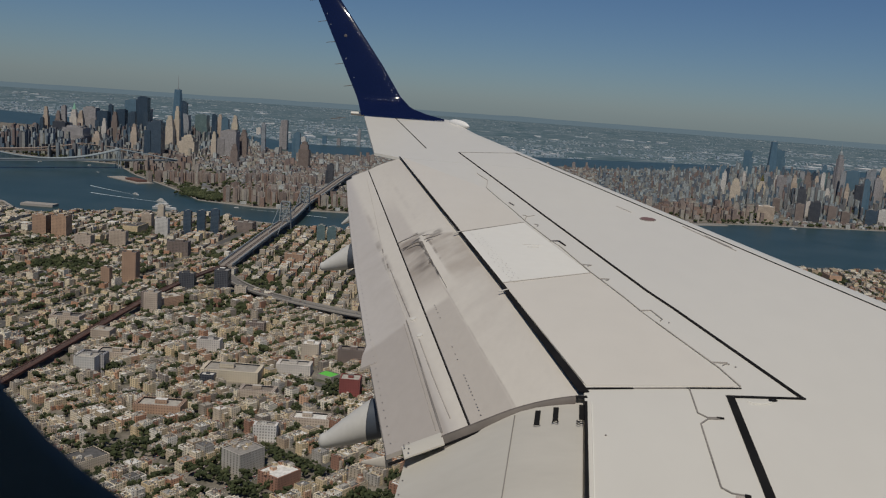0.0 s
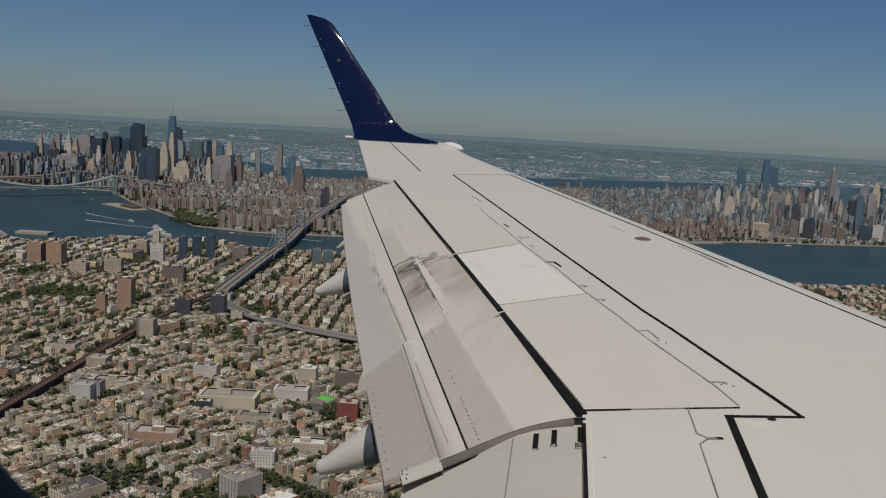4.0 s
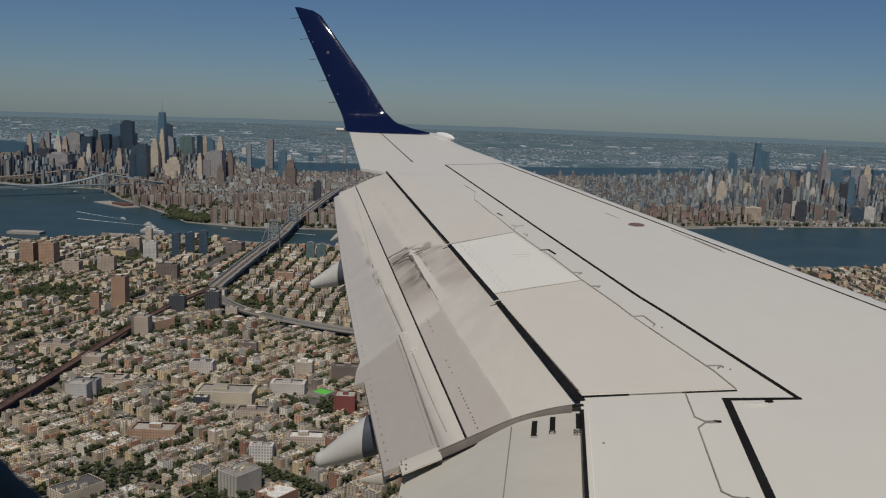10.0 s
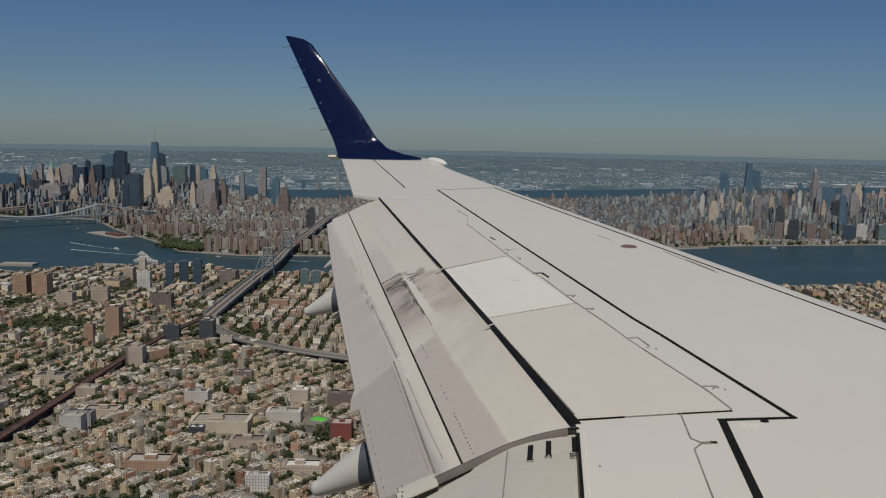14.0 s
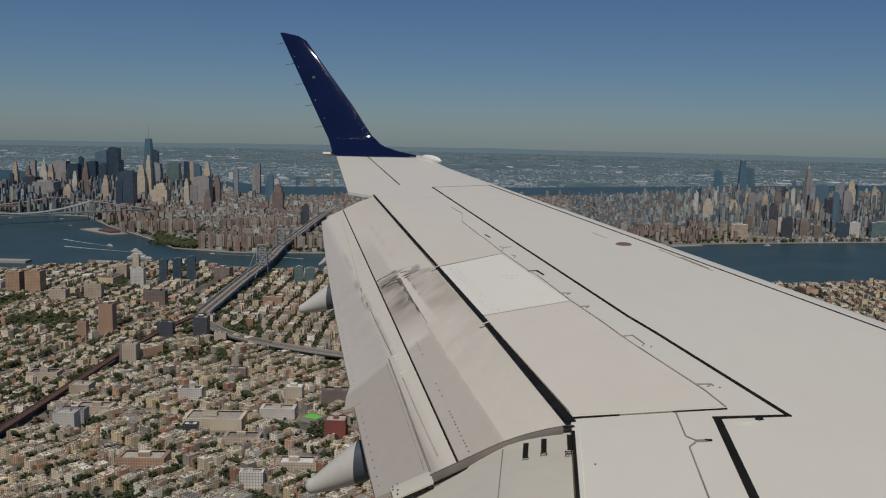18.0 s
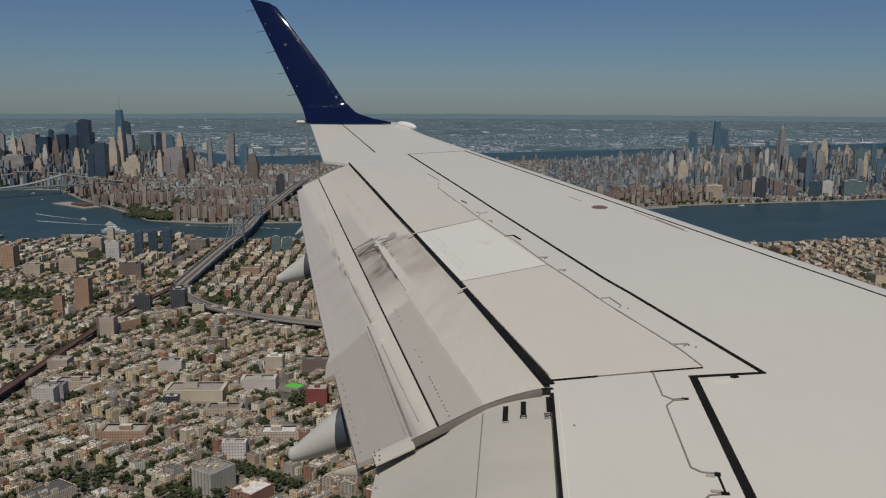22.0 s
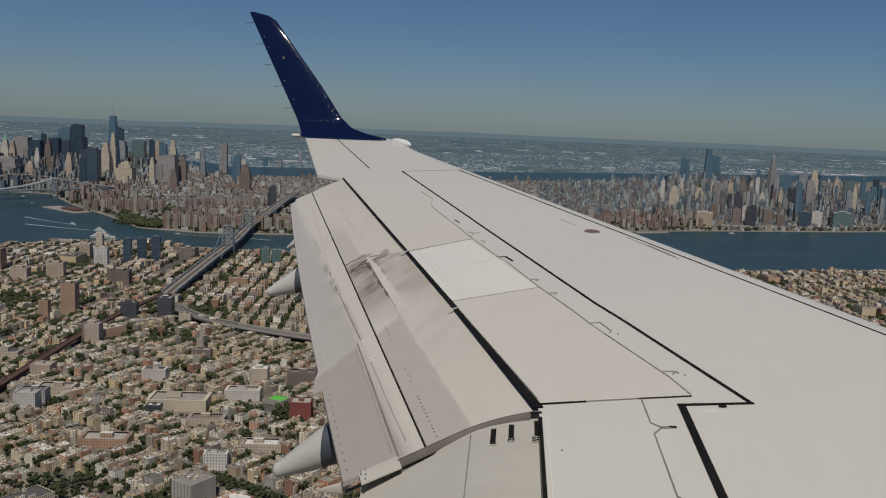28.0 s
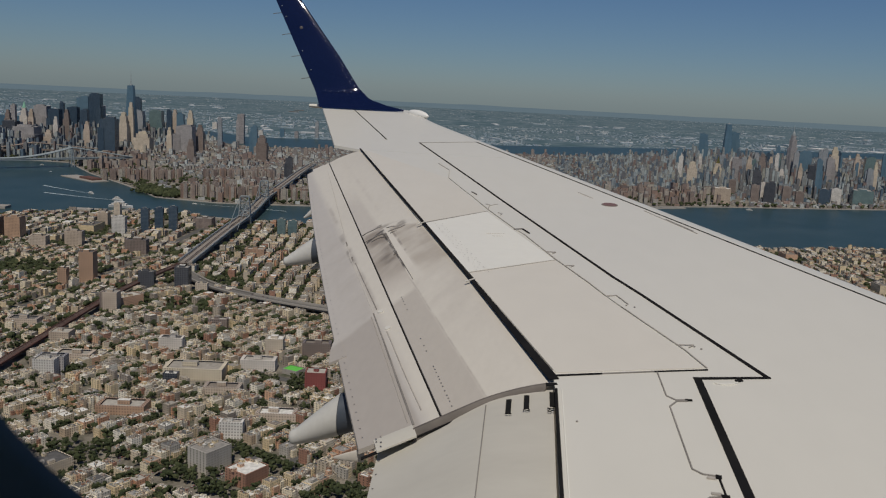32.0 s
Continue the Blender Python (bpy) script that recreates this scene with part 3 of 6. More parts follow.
# black sealant and panel gaps
strip("sealant_line", line((-1.600, 8.235), (-0.266, 4.334), 12), (0.012, 0.022), SEAL_BLACK, 0.006)
strip("sealant_line", line((-0.268, 4.330), (0.120, 3.16), 8), (0.022, 0.038), SEAL_BLACK, 0.006)
strip("sealant_line", line((-1.121, 8.831), (-0.437, 6.955), 5) + line((-0.194, 6.28), (0.439, 4.558), 5) + line((0.549, 4.297), (0.923, 3.341), 6), (0.013, 0.017), SEAL_BLACK, 0.004)
strip("sealant_line", line((0.935, 3.336), (0.640, 3.272), 6), (0.012, 0.016), SEAL_BLACK, 0.0045)
strip("sealant_line", line((0.655, 3.278), (0.662, 0.9), 10), (0.029, 0.031), SEAL_BLACK, 0.004)
strip("sealant_line", line((0.126, 3.08), (0.137, 0.9), 10), (0.011, 0.012), SEAL_BLACK, 0.004)
strip("panel_seam", line((0.12, 3.195), (0.30, 3.25), 4), (0.010, 0.008), SEAL_BLACK, 0.0045)
strip("panel_seam", line((0.30, 3.25), (0.51, 3.313), 4), (0.004, 0.004), SEAM, 0.0045)
strip("panel_seam", line((0.50, 3.31), (0.709, 3.369), 5), (0.006, 0.006), SEAL_BLACK, 0.0045)
strip("slat_gap", line((-0.573, 9.09), (3.33, 1.17), 20), (0.012, 0.008), SEAL_BLACK, 0.003)
strip("panel_seam", line((-1.121, 8.831), (-0.573, 9.09), 5), (0.009, 0.008), SEAM, 0.003)
strip("panel_seam", line((-2.372, 11.60), (-1.468, 8.933), 10), (0.009, 0.011), SEAL_BLACK, 0.003)
strip("panel_seam", line((-0.66, 5.458), (-0.28, 5.905), 6), (0.005, 0.005), CREASE, 0.0055)
strip("panel_seam", line((-0.29, 4.445), (0.155, 4.797), 6), (0.005, 0.005), CREASE, 0.0055)
HINGES = (((-0.802, 7.675), (-0.68, 7.381), (-0.651, 7.03), (-0.475, 6.523)), ((-0.425, 6.393), (-0.269, 5.935), (-0.083, 5.451)),
          ((-0.03, 5.344), (0.151, 4.824), (0.315, 4.407), (0.384, 4.213)), ((0.443, 4.065), (0.653, 3.565), (0.709, 3.385)))
for run in HINGES:
    for p, q in zip(run, run[1:]):
        strip("hinge_seam", line(p, q, 4), (0.004, 0.005), CREASE, 0.0055)
for run, after in zip(HINGES, HINGES[1:]):
    strip("hinge_seam", line(run[-1], after[0], 3), (0.003, 0.003), FAINT_CREASE, 0.0053)
BRACKETS = (((-0.303, 6.126), (-0.274, 6.112), (-0.279, 5.98)), ((-0.21, 5.879), (-0.181, 5.859), (-0.189, 5.808)),
            ((0.108, 4.959), (0.158, 4.962), (0.138, 4.93)), ((0.199, 4.698), (0.25, 4.711), (0.233, 4.677)), ((0.384, 4.213), (0.434, 4.234), (0.478, 4.109)), ((0.628, 3.614), (0.697, 3.626), (0.673, 3.592)))
for run in BRACKETS:
    for p, q in zip(run, run[1:]):
        strip("hinge_bracket", line(p, q, 3), (0.004, 0.003), CREASE, 0.006)
strip("hinge_bracket", line((-0.43, 6.526), (-0.389, 6.439), 3), (0.009, 0.009), SEAL_GREY, 0.006)
strip("hinge_bracket", line((-0.09, 5.445), (-0.038, 5.467), 3), (0.008, 0.010), SEAL_GREY, 0.006)
strip("hinge_bracket", line((-0.038, 5.467), (0.006, 5.364), 3), (0.011, 0.009), SEAL_BLACK, 0.006)
strip("sealant_smear", line((0.36, 6.75), (0.455, 6.56), 4), (0.014, 0.008), FAINT_CREASE, 0.004)
strip("panel_seam", line((0.787, 6.231), (1.050, 5.640), 8), (0.004, 0.005), CREASE, 0.004)
strip("panel_seam", line((0.905, 5.995), (1.035, 5.700), 5), (0.004, 0.006), SEAM, 0.0045)
JOG = ((0.511, 3.313), (0.516, 3.093), (0.546, 3.062), (0.586, 3.072))
for p, q in zip(JOG, JOG[1:]):
    strip("panel_seam", line(p, q, 3), (0.0045, 0.0045), SEAM, 0.004)
JOG = ((0.586, 3.060), (0.546, 3.052), (0.516, 3.005), (0.521, 2.568), (0.548, 2.541), (0.588, 2.537))
for p, q in zip(JOG, JOG[1:]):
    strip("panel_seam", line(p, q, 3), (0.0045, 0.0045), SEAM, 0.004)
strip("panel_seam", line((0.592, 2.535), (0.592, 2.428), 3), (0.0055, 0.0055), SEAL_BLACK, 0.0045)
JOG = ((0.585, 2.418), (0.545, 2.410), (0.515, 2.370), (0.517, 2.0), (0.517, 1.5))
for p, q in zip(JOG, JOG[1:]):
    strip("panel_seam", line(p, q, 3), (0.0045, 0.0045), SEAM, 0.004)
for p, q, w in (((0.578, 3.066), (0.602, 3.068), 0.011), ((0.583, 2.531), (0.600, 2.529), 0.020), ((0.578, 2.421), (0.602, 2.420), 0.013)):
    strip("seal_blob", line(p, q, 3), (w, w * 0.8), SEAL_BLACK, 0.0055)
for p, q in (((0.556, 2.522), (0.580, 2.520)), ((0.552, 2.432), (0.582, 2.430))):
    strip("sealant_smear", line(p, q, 3), (0.010, 0.012), CREASE, 0.005)
# thin pale edge and dark lug beside the sealant corner, light breaks across the sealant
ARC_PTS = ((0.709, 3.249), (0.731, 3.237), (0.757, 3.240), (0.783, 3.250), (0.800, 3.266))
strip("worn_edge", ARC_PTS, (0.003, 0.006), BRIGHT_PANEL, 0.0045)
strip("seal_blob", line((0.795, 3.277), (0.822, 3.287), 3), (0.016, 0.010), SEAL_BLACK, 0.0055)
strip("sealant_break", line((-0.684, 5.395), (-0.645, 5.476), 3), (0.010, 0.010), PANEL_WHITE, 0.008)
strip("sealant_break", line((-0.297, 4.280), (-0.252, 4.340), 3), (0.009, 0.009), PANEL_WHITE, 0.008)
strip("worn_edge", line((0.1465, 3.08), (0.1575, 0.9), 10), (0.003, 0.004), BRIGHT_PANEL, 0.004)
strip("worn_edge", line((0.30, 3.256), (0.51, 3.319), 4), (0.003, 0.003), BRIGHT_PANEL, 0.0047)
for x, y in ((0.501, 4.073), (0.465, 4.089), (0.696, 3.610), (0.720, 3.589), (0.807, 3.282)):
    strip("paint_chip", line((x, y), (x + 0.006, y + 0.002), 2), (0.005, 0.004), SEAM, 0.0055)
strip("paint_chip", line((0.187, 2.826), (0.194, 2.826), 2), (0.006, 0.006), SEAM, 0.004)
for p, q in (((-0.25, 5.287), (-0.14, 5.306)), ((-0.215, 5.235), (-0.15, 5.25)), ((-0.278, 6.086), (-0.222, 6.152))):
    strip("sealant_smear", line(p, q, 4), (0.004, 0.003), FAINT_CREASE, 0.0055)


def disc(name, x, y, r, mat, up, seg=24, rx=1.0):
    bm = bmesh.new()
    top = [bm.verts.new(skin(x + r * rx * math.cos(k * 2 * math.pi / seg), y + r * math.sin(k * 2 * math.pi / seg), up)) for k in range(seg)]
    bot = [bm.verts.new(v.co - Vector((0, 0, 0.01))) for v in top]
    bm.faces.new(top)
    for k in range(seg):
        bm.faces.new((top[k], bot[k], bot[(k + 1) % seg], top[(k + 1) % seg]))
    return part(name, bm_mesh(name, bm, mat), wing)


disc("filler_cap_ring", 0.561, 6.364, 0.058, SEAM, 0.003)
disc("filler_cap", 0.561, 6.364, 0.050, RED_DISC, 0.006)

# extended outboard flap: vane, main panel, dark slot between them
def flap_end(a):
    return 5.30 - 1.06 * a


def slot_a(s):
    return 0.450 - 0.024 * s + 0.0 * s


def trail_a(s):
    return 0.742 - 0.0235 * s - 0.0042 * s * s


def flap_sheet(name, a0, a1, mat, up, thick, n=26, m=9, s0=-0.047):
    rows = []
    for i in range(n):
        u = i / (n - 1)
        row = []
        for j in range(m):
            v = j / (m - 1)
            s = s0 + (5.3 - s0) * u
            a = a0(s) + (a1(s) - a0(s)) * v
            s = s0 + (flap_end(a) - s0) * u
            a = a0(s) + (a1(s) - a0(s)) * v
            row.append(flap_at(s, a, up))
        rows.append(row)
    return part(name, grid_mesh(name, rows, mat, thick), wing)


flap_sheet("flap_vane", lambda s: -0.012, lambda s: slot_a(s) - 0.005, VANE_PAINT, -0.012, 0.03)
flap_sheet("flap_slot", lambda s: slot_a(s) - 0.009, lambda s: slot_a(s) + 0.009, SEAL_BLACK, -0.018, 0.02, m=3)
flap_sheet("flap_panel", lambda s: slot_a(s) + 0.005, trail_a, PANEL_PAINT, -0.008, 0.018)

# raised spanwise crease and rivet rows on the flap
def on_flap(s, a, up=0.0):
    return flap_at(s, a, up)


strip("flap_crease", [(-0.03, 0.547), (0.28, 0.539), (0.534, 0.531), (0.80, 0.523), (1.13, 0.515)], (0.007, 0.005), SEAM, -0.0045, on=on_flap)
strip("flap_crease", [(0.0, 0.563), (0.28, 0.554), (0.534, 0.546), (0.80, 0.538), (1.10, 0.530)], (0.003, 0.002), CREASE, -0.0045, on=on_flap)
strip("flap_crease", [(1.15, 0.513), (1.5, 0.510), (1.8, 0.508), (2.05, 0.505), (2.8, 0.468), (3.64, 0.424), (4.6, 0.378)], (0.006, 0.003), FAINT_CREASE, -0.006, on=on_flap)
strip("flap_crease", [(0.05, 0.503), (0.25, 0.503), (0.442, 0.502), (0.66, 0.498), (0.86, 0.495)], (0.003, 0.004), CREASE, -0.0045, on=on_flap)
strip("flap_crease", [(1.16, 0.494), (1.4, 0.4935), (1.7, 0.493), (1.96, 0.491)], (0.004, 0.003), SEAM, -0.0045, on=on_flap)


def flap_disc(s, a, r, mat, up=-0.003):
    ring = [flap_at(s + r * math.cos(t), a + 0.8 * r * math.sin(t), up) for t in np.linspace(0, 2 * math.pi, 16, endpoint=False)]
    low = [p - Vector((0, 0, 0.008)) for p in ring]
    return part("bolt_cap", loft("bolt_cap", [low, ring], mat, False), wing, "pale filled bolt cap")


flap_disc(1.119, 0.483, 0.017, WING_WHITE)
flap_disc(0.895, 0.486, 0.017, WING_WHITE)
# hinge tab that juts over the trailing edge, and the aileron's edge past the flap's end
rows = [[flap_at(1.02, 0.69, -0.004), flap_at(1.02, 0.705, -0.004)], [flap_at(0.88, 0.69, -0.004), flap_at(0.88, 0.745, -0.004)], [flap_at(0.757, 0.69, -0.004), flap_at(0.757, 0.764, -0.006)]]
part("hinge_tab", grid_mesh("hinge_tab", rows, PANEL_PAINT, 0.012, False), wing, "small grey hinge tab")
rows = [[flap_at(4.99, 0.28, -0.02), flap_at(4.96, 0.30, -0.02)], [flap_at(4.985, 0.38, -0.02), flap_at(4.90, 0.38, -0.02)], [flap_at(4.95, 0.475, -0.02), flap_at(4.82, 0.475, -0.02)]]
part("aileron_edge", grid_mesh("aileron_edge", rows, FLAP_GREY, 0.012, False), wing)

# curved end seal of the outboard flap and the lower inboard flap
rows = []
for k in range(19):
    a = 0.066 + 0.49 * k / 18
    deep = 0.012 + 0.105 * a
    low = 0.06 * max(0.0, a - 0.3)
    rows.append([flap_at(-0.050 - low, a, 0.002), flap_at(-0.058 - low, a, 0.001), flap_at(-0.062 - low - 0.5 * deep, a + 0.01, -deep)])
strip("seal_pin", [(-0.066, 0.03), (-0.06, 0.07)], (0.016, 0.02), SEAL_BLACK, 0.003, on=on_flap)
part("end_seal", grid_mesh("end_seal", rows, SEAL_GREY, 0.02), wing, "curved grey rubber end seal")
rows = [[flap_at(-0.03, a, -0.004), flap_at(-0.07, a, 0.0), flap_at(-0.115, a, -0.004)] for a in np.linspace(0.552, 0.69, 6)]
part("seal_flange", grid_mesh("seal_flange", rows, INBOARD_PAINT, 0.006), wing)
bm = bmesh.new()
for s_r, a_r in ((-0.04, 0.682), (-0.06, 0.684), (-0.035, 0.665), (-0.075, 0.67), (-0.10, 0.675)):
    bmesh.ops.create_circle(bm, cap_ends=True, segments=6, radius=0.004, matrix=Matrix.Translation(flap_at(s_r, a_r, 0.0035)))
part("rivet_row", bm_mesh("rivet_row", bm, SEAL_GREY), wing)["kind"] = "stuff"
strip("flap_gap", [(-0.085, 0.04 + 0.07 * k) for k in range(11)], (0.010, 0.016), SEAL_BLACK, -0.022, on=on_flap)
def inboard_drop(a):
    return 0.022 + 0.16 * max(0.0, a - 0.2) + droop(a)


rows = []
bm = bmesh.new()
for k in range(24):
    y = 3.122 - 2.3 * k / 23
    row = []
    end = -0.49 + 0.065 * (3.122 - y)
    for x in np.linspace(0.118, end, 12):
        a = max(0.0, 0.118 - x)
        y_here = y - 0.235 * a
        row.append(Vector((x, y_here, plane_z(y_here) - inboard_drop(a))))
    rows.append(row)
    bmesh.ops.create_circle(bm, cap_ends=True, segments=6, radius=0.0035, matrix=Matrix.Translation(row[-1].lerp(row[-2], 0.22) + Vector((0, 0, 0.003))))
part("rivet_row", bm_mesh("rivet_row", bm, SEAL_GREY), wing)["kind"] = "stuff"
part("inboard_flap", grid_mesh("inboard_flap", rows, INBOARD_PAINT, 0.03), wing)


def on_inboard(x, y, up=0.0):
    a = max(0.0, 0.118 - x)
    return Vector((x, y, plane_z(y) - inboard_drop(a) + up))


strip("panel_seam", line((-0.118, 3.02), (-0.10, 0.9), 10), (0.004, 0.004), SEAM, 0.002, on=on_inboard)
for x, y, h in ((-0.038, 2.972, 0.112), (0.024, 3.003, 0.105), (0.114, 3.033, 0.118)):
    strip("flap_mark", line((x, y - h / 2), (x, y + h / 2), 3), (0.019, 0.019), TEXT_DARK, 0.005, on=on_inboard)
for x, y, text in ((-0.038, 2.902, "1"), (0.023, 2.927, "2"), (0.106, 2.936, "3-5")):
    cu = bpy.data.curves.new("mark_number", "FONT")
    cu.body, cu.size, cu.extrude = text, 0.034, 0.001
    cu.align_x, cu.align_y = "CENTER", "CENTER"
    cu.materials.append(TEXT_DARK)
    ob = part("mark_number", cu, wing)
    ob.location = on_inboard(x, y, 0.008)
    ob.rotation_euler = (radians(5), 0, radians(-90))

# rivet heads, a few rows on the bright spoiler and the flap
bm = bmesh.new()
for k in range(34):
    for j in range(2):
        p = Vector((-0.615, 5.44)).lerp(Vector((-0.275, 4.47)), k / 33) + Vector((0.035 + 0.04 * j + 0.008 * math.sin(k * 2.3 + j), 0.012 + 0.01 * math.sin(k * 4.1)))
        bmesh.ops.create_circle(bm, cap_ends=True, segments=6, radius=0.0032, matrix=Matrix.Translation(skin(p.x, p.y, 0.0055)))
part("rivet_row", bm_mesh("rivet_row", bm, CREASE), wing)["kind"] = "stuff"
bm = bmesh.new()
for s in (0.0, 0.04, 0.065, 0.09, 0.13, 0.17, 0.20, 0.235, 0.26, 0.30, 0.33, 0.36, 0.52, 0.58, 0.66, 1.03, 1.1, 1.15, 1.18, 1.21):
    bmesh.ops.create_circle(bm, cap_ends=True, segments=6, radius=0.0035, matrix=Matrix.Translation(flap_at(s, 0.402 - 0.03 * s, -0.0085)))
for k in range(60):
    s = 0.02 + 4.0 * k / 59
    bmesh.ops.create_circle(bm, cap_ends=True, segments=6, radius=0.003, matrix=Matrix.Translation(flap_at(s, trail_a(s) - 0.02, -0.004)))
part("rivet_row", bm_mesh("rivet_row", bm, SEAL_GREY), wing)["kind"] = "stuff"


# soot streaks blown back over the flap vane
for pts, w in ((((2.44, 0.385), (2.46, 0.361), (2.475, 0.32), (2.50, 0.28), (2.51, 0.25)), (0.010, 0.002)),
               (((2.29, 0.388), (2.31, 0.36), (2.33, 0.32), (2.345, 0.285), (2.33, 0.262)), (0.003, 0.020)),
               (((2.25, 0.36), (2.27, 0.33), (2.28, 0.30), (2.25, 0.268)), (0.002, 0.012)),
               (((2.36, 0.24), (2.38, 0.2), (2.39, 0.16), (2.43, 0.12)), (0.007, 0.001)),
               (((2.45, 0.235), (2.455, 0.20), (2.44, 0.18)), (0.008, 0.002)),
               (((2.31, 0.235), (2.335, 0.21), (2.33, 0.19)), (0.005, 0.002)),
               (((2.33, 0.262), (2.2, 0.265), (2.05, 0.267), (1.91, 0.268), (1.82, 0.271)), (0.014, 0.003)),
               (((1.92, 0.272), (1.885, 0.28), (1.87, 0.29)), (0.014, 0.003)),
               (((1.82, 0.269), (1.64, 0.270), (1.4, 0.273)), (0.003, 0.001)),
               (((2.42, 0.488), (2.37, 0.489), (2.33, 0.492)), (0.004, 0.008)),
               (((2.09, 0.494), (2.05, 0.496), (2.02, 0.497)), (0.007, 0.003))):
    strip("soot_streak", pts, w, SOOT, -0.0075 if pts[0][1] < 0.45 else -0.0055, 0.002, on=on_flap)

# flap track fairings: a canoe tail that droops aft to a blunt nose, and a fore part under the flap
def fairing(tip, r_tip, end, r_end, y, collar=0.3, mat=FAIRING, wide=0.85):
    (xt, zt), (xe, ze) = tip, end

    def ring(x, z, r):
        return [Vector((x, y + wide * r * math.cos(t), z + r * math.sin(t))) for t in np.linspace(0, 2 * math.pi, 24, endpoint=False)]

    body = [ring(xt - 0.75 * r_tip * math.sin(q), zt, max(0.0015, r_tip * math.cos(q))) for q in (1.45, 1.15, 0.8, 0.4)]
    body += [ring(xt + (xe - xt) * u, zt + (ze - zt) * u, r_tip + (r_end - r_tip) * (u + 0.22 * u * (1 - u))) for u in (0, 0.12, 0.25, 0.4, 0.55, 0.7, 0.85, 1.0)]
    f = part("flap_track_fairing", loft("flap_track_fairing", body, mat), wing)
    # fore part coloured dark slate to give it the wing's shade
    if collar:
        rise = 0.35 * collar
        part("collar", loft("collar", [ring(xe + 0.001, ze, r_end * 0.97), ring(xe + collar, ze + rise, r_end * 0.97)], DARK_SLATE), f, "fore part of the fairing, shade under the wing painted dark")
    return f


fairing((-0.990, -1.563), 0.036, (-0.785, -1.438), 0.098, 3.72)
fairing((-1.590, -1.172), 0.030, (-1.407, -1.087), 0.089, 5.72)
fairing((-1.852, -1.095), 0.010, (-1.765, -1.028), 0.042, 7.2, 0.12)
fairing((-0.66, -1.34), 0.005, (-0.55, -1.322), 0.028, 3.03, 0.0, FAINT_CREASE, 0.25)
fairing((-1.425, -1.213), 0.005, (-1.33, -1.165), 0.034, 5.72, 0.1, FAINT_CREASE, 0.3)
fairing((-2.165, -0.966), 0.006, (-2.08, -0.905), 0.030, 8.6, 0.1, DARK_SLATE)

# tip: cap, navigation light, blue winglet with discharge wicks
rows = []
for k in range(12):
    u = k / 11
    x = -2.95 + 1.2 * u
    g = 0.033 + 0.02 * math.sin(math.pi * u) - 0.02 * u ** 4
    rows.append([Vector((x, 11.66 + g * math.cos(t), plane_z(11.66) - 0.01 + 0.7 * g * math.sin(t))) for t in np.linspace(0, 2 * math.pi, 12, endpoint=False)])
part("tip_cap", loft("tip_cap", rows, WING_WHITE), wing)
rows = []
for k in range(11):
    u = k / 10
    g = math.sqrt(max(0.02, 1 - (2 * u - 1) ** 2))
    rows.append([Vector((-1.60 + 0.30 * u, 11.36 - 0.28 * u + 0.07 * g * math.cos(t), plane_z(11.4) + 0.0 - 0.03 * u + 0.055 * g * math.sin(t))) for t in np.linspace(0, 2 * math.pi, 12, endpoint=False)])
part("navigation_light", loft("navigation_light", rows, BOAT_WHITE), wing, "white wingtip light fairing")
rings = []
TOE = 0.03      # how far the winglet turns its nose inboard
LEAD = ((-0.27, -1.66), (-0.225, -1.90), (-0.158, -2.132), (-0.026, -2.289), (0.359, -2.575), (0.722, -2.875), (1.22, -3.285), (1.285, -3.40), (1.329, -3.60))
zs = [q[0] for q in LEAD]
for z in (-0.29, -0.27, -0.25, -0.225, -0.2, -0.17, -0.14, -0.1, -0.06, -0.026, 0.05, 0.15, 0.359, 0.54, 0.722, 0.97, 1.22, 1.285, 1.329):
    x_lead = float(np.interp(z, zs, [q[1] for q in LEAD]))
    x_trail = -2.764 - 0.5695 * (z + 0.246)
    chord = max(0.02, x_lead - x_trail)
    bend = max(0.0, -z - 0.05)
    y = 11.515 + 0.35 * (z + 0.246) - (4.5 * bend ** 2 if bend < 0.083 else 0.031 + 0.75 * (bend - 0.083))
    ring = []
    for j in range(24):
        t = 2 * math.pi * j / 24
        c = 0.5 + 0.5 * math.cos(t)
        th = 0.055 * chord ** 0.5 * (0.25 + c) * (1 if z < 1.29 else 0.5)
        ring.append(Vector((x_trail + chord * c, y + TOE * chord * (c - 0.5) + 0.7 * th * math.sin(t) * math.sqrt(max(0.0, 1.02 - c)) * 1.2, z)))
    rings.append(ring)
winglet = part("winglet", loft("winglet", rings, BLUE), wing, "glossy dark blue upturned winglet")
for z, u, r in ((0.72, 0.42, 0.022), (0.86, 0.10, 0.008), (0.42, 0.12, 0.009), (0.18, 0.12, 0.008), (1.0, 0.14, 0.008)):
    x_trail = -2.764 - 0.5695 * (z + 0.246)
    x_lead = float(np.interp(z, zs, [q[1] for q in LEAD]))
    ch = x_lead - x_trail
    y = 11.515 + 0.35 * (z + 0.246) + TOE * ch * (u - 0.5) - 0.0385 * ch ** 0.5 * (0.25 + u) * 2 * math.sqrt(u * (1 - u)) * math.sqrt(1.02 - u) * 1.2
    rows = [[Vector((x_trail + u * ch + g * r * math.cos(t), y - d, z + g * r * math.sin(t))) for t in np.linspace(0, 2 * math.pi, 12, endpoint=False)] for g, d in ((1.0, -0.004), (1.0, 0.003), (0.6, 0.006))]
    part("fastener", loft("fastener", rows, SEAL_GREY if r > 0.02 else METAL), winglet, "small metal fitting")
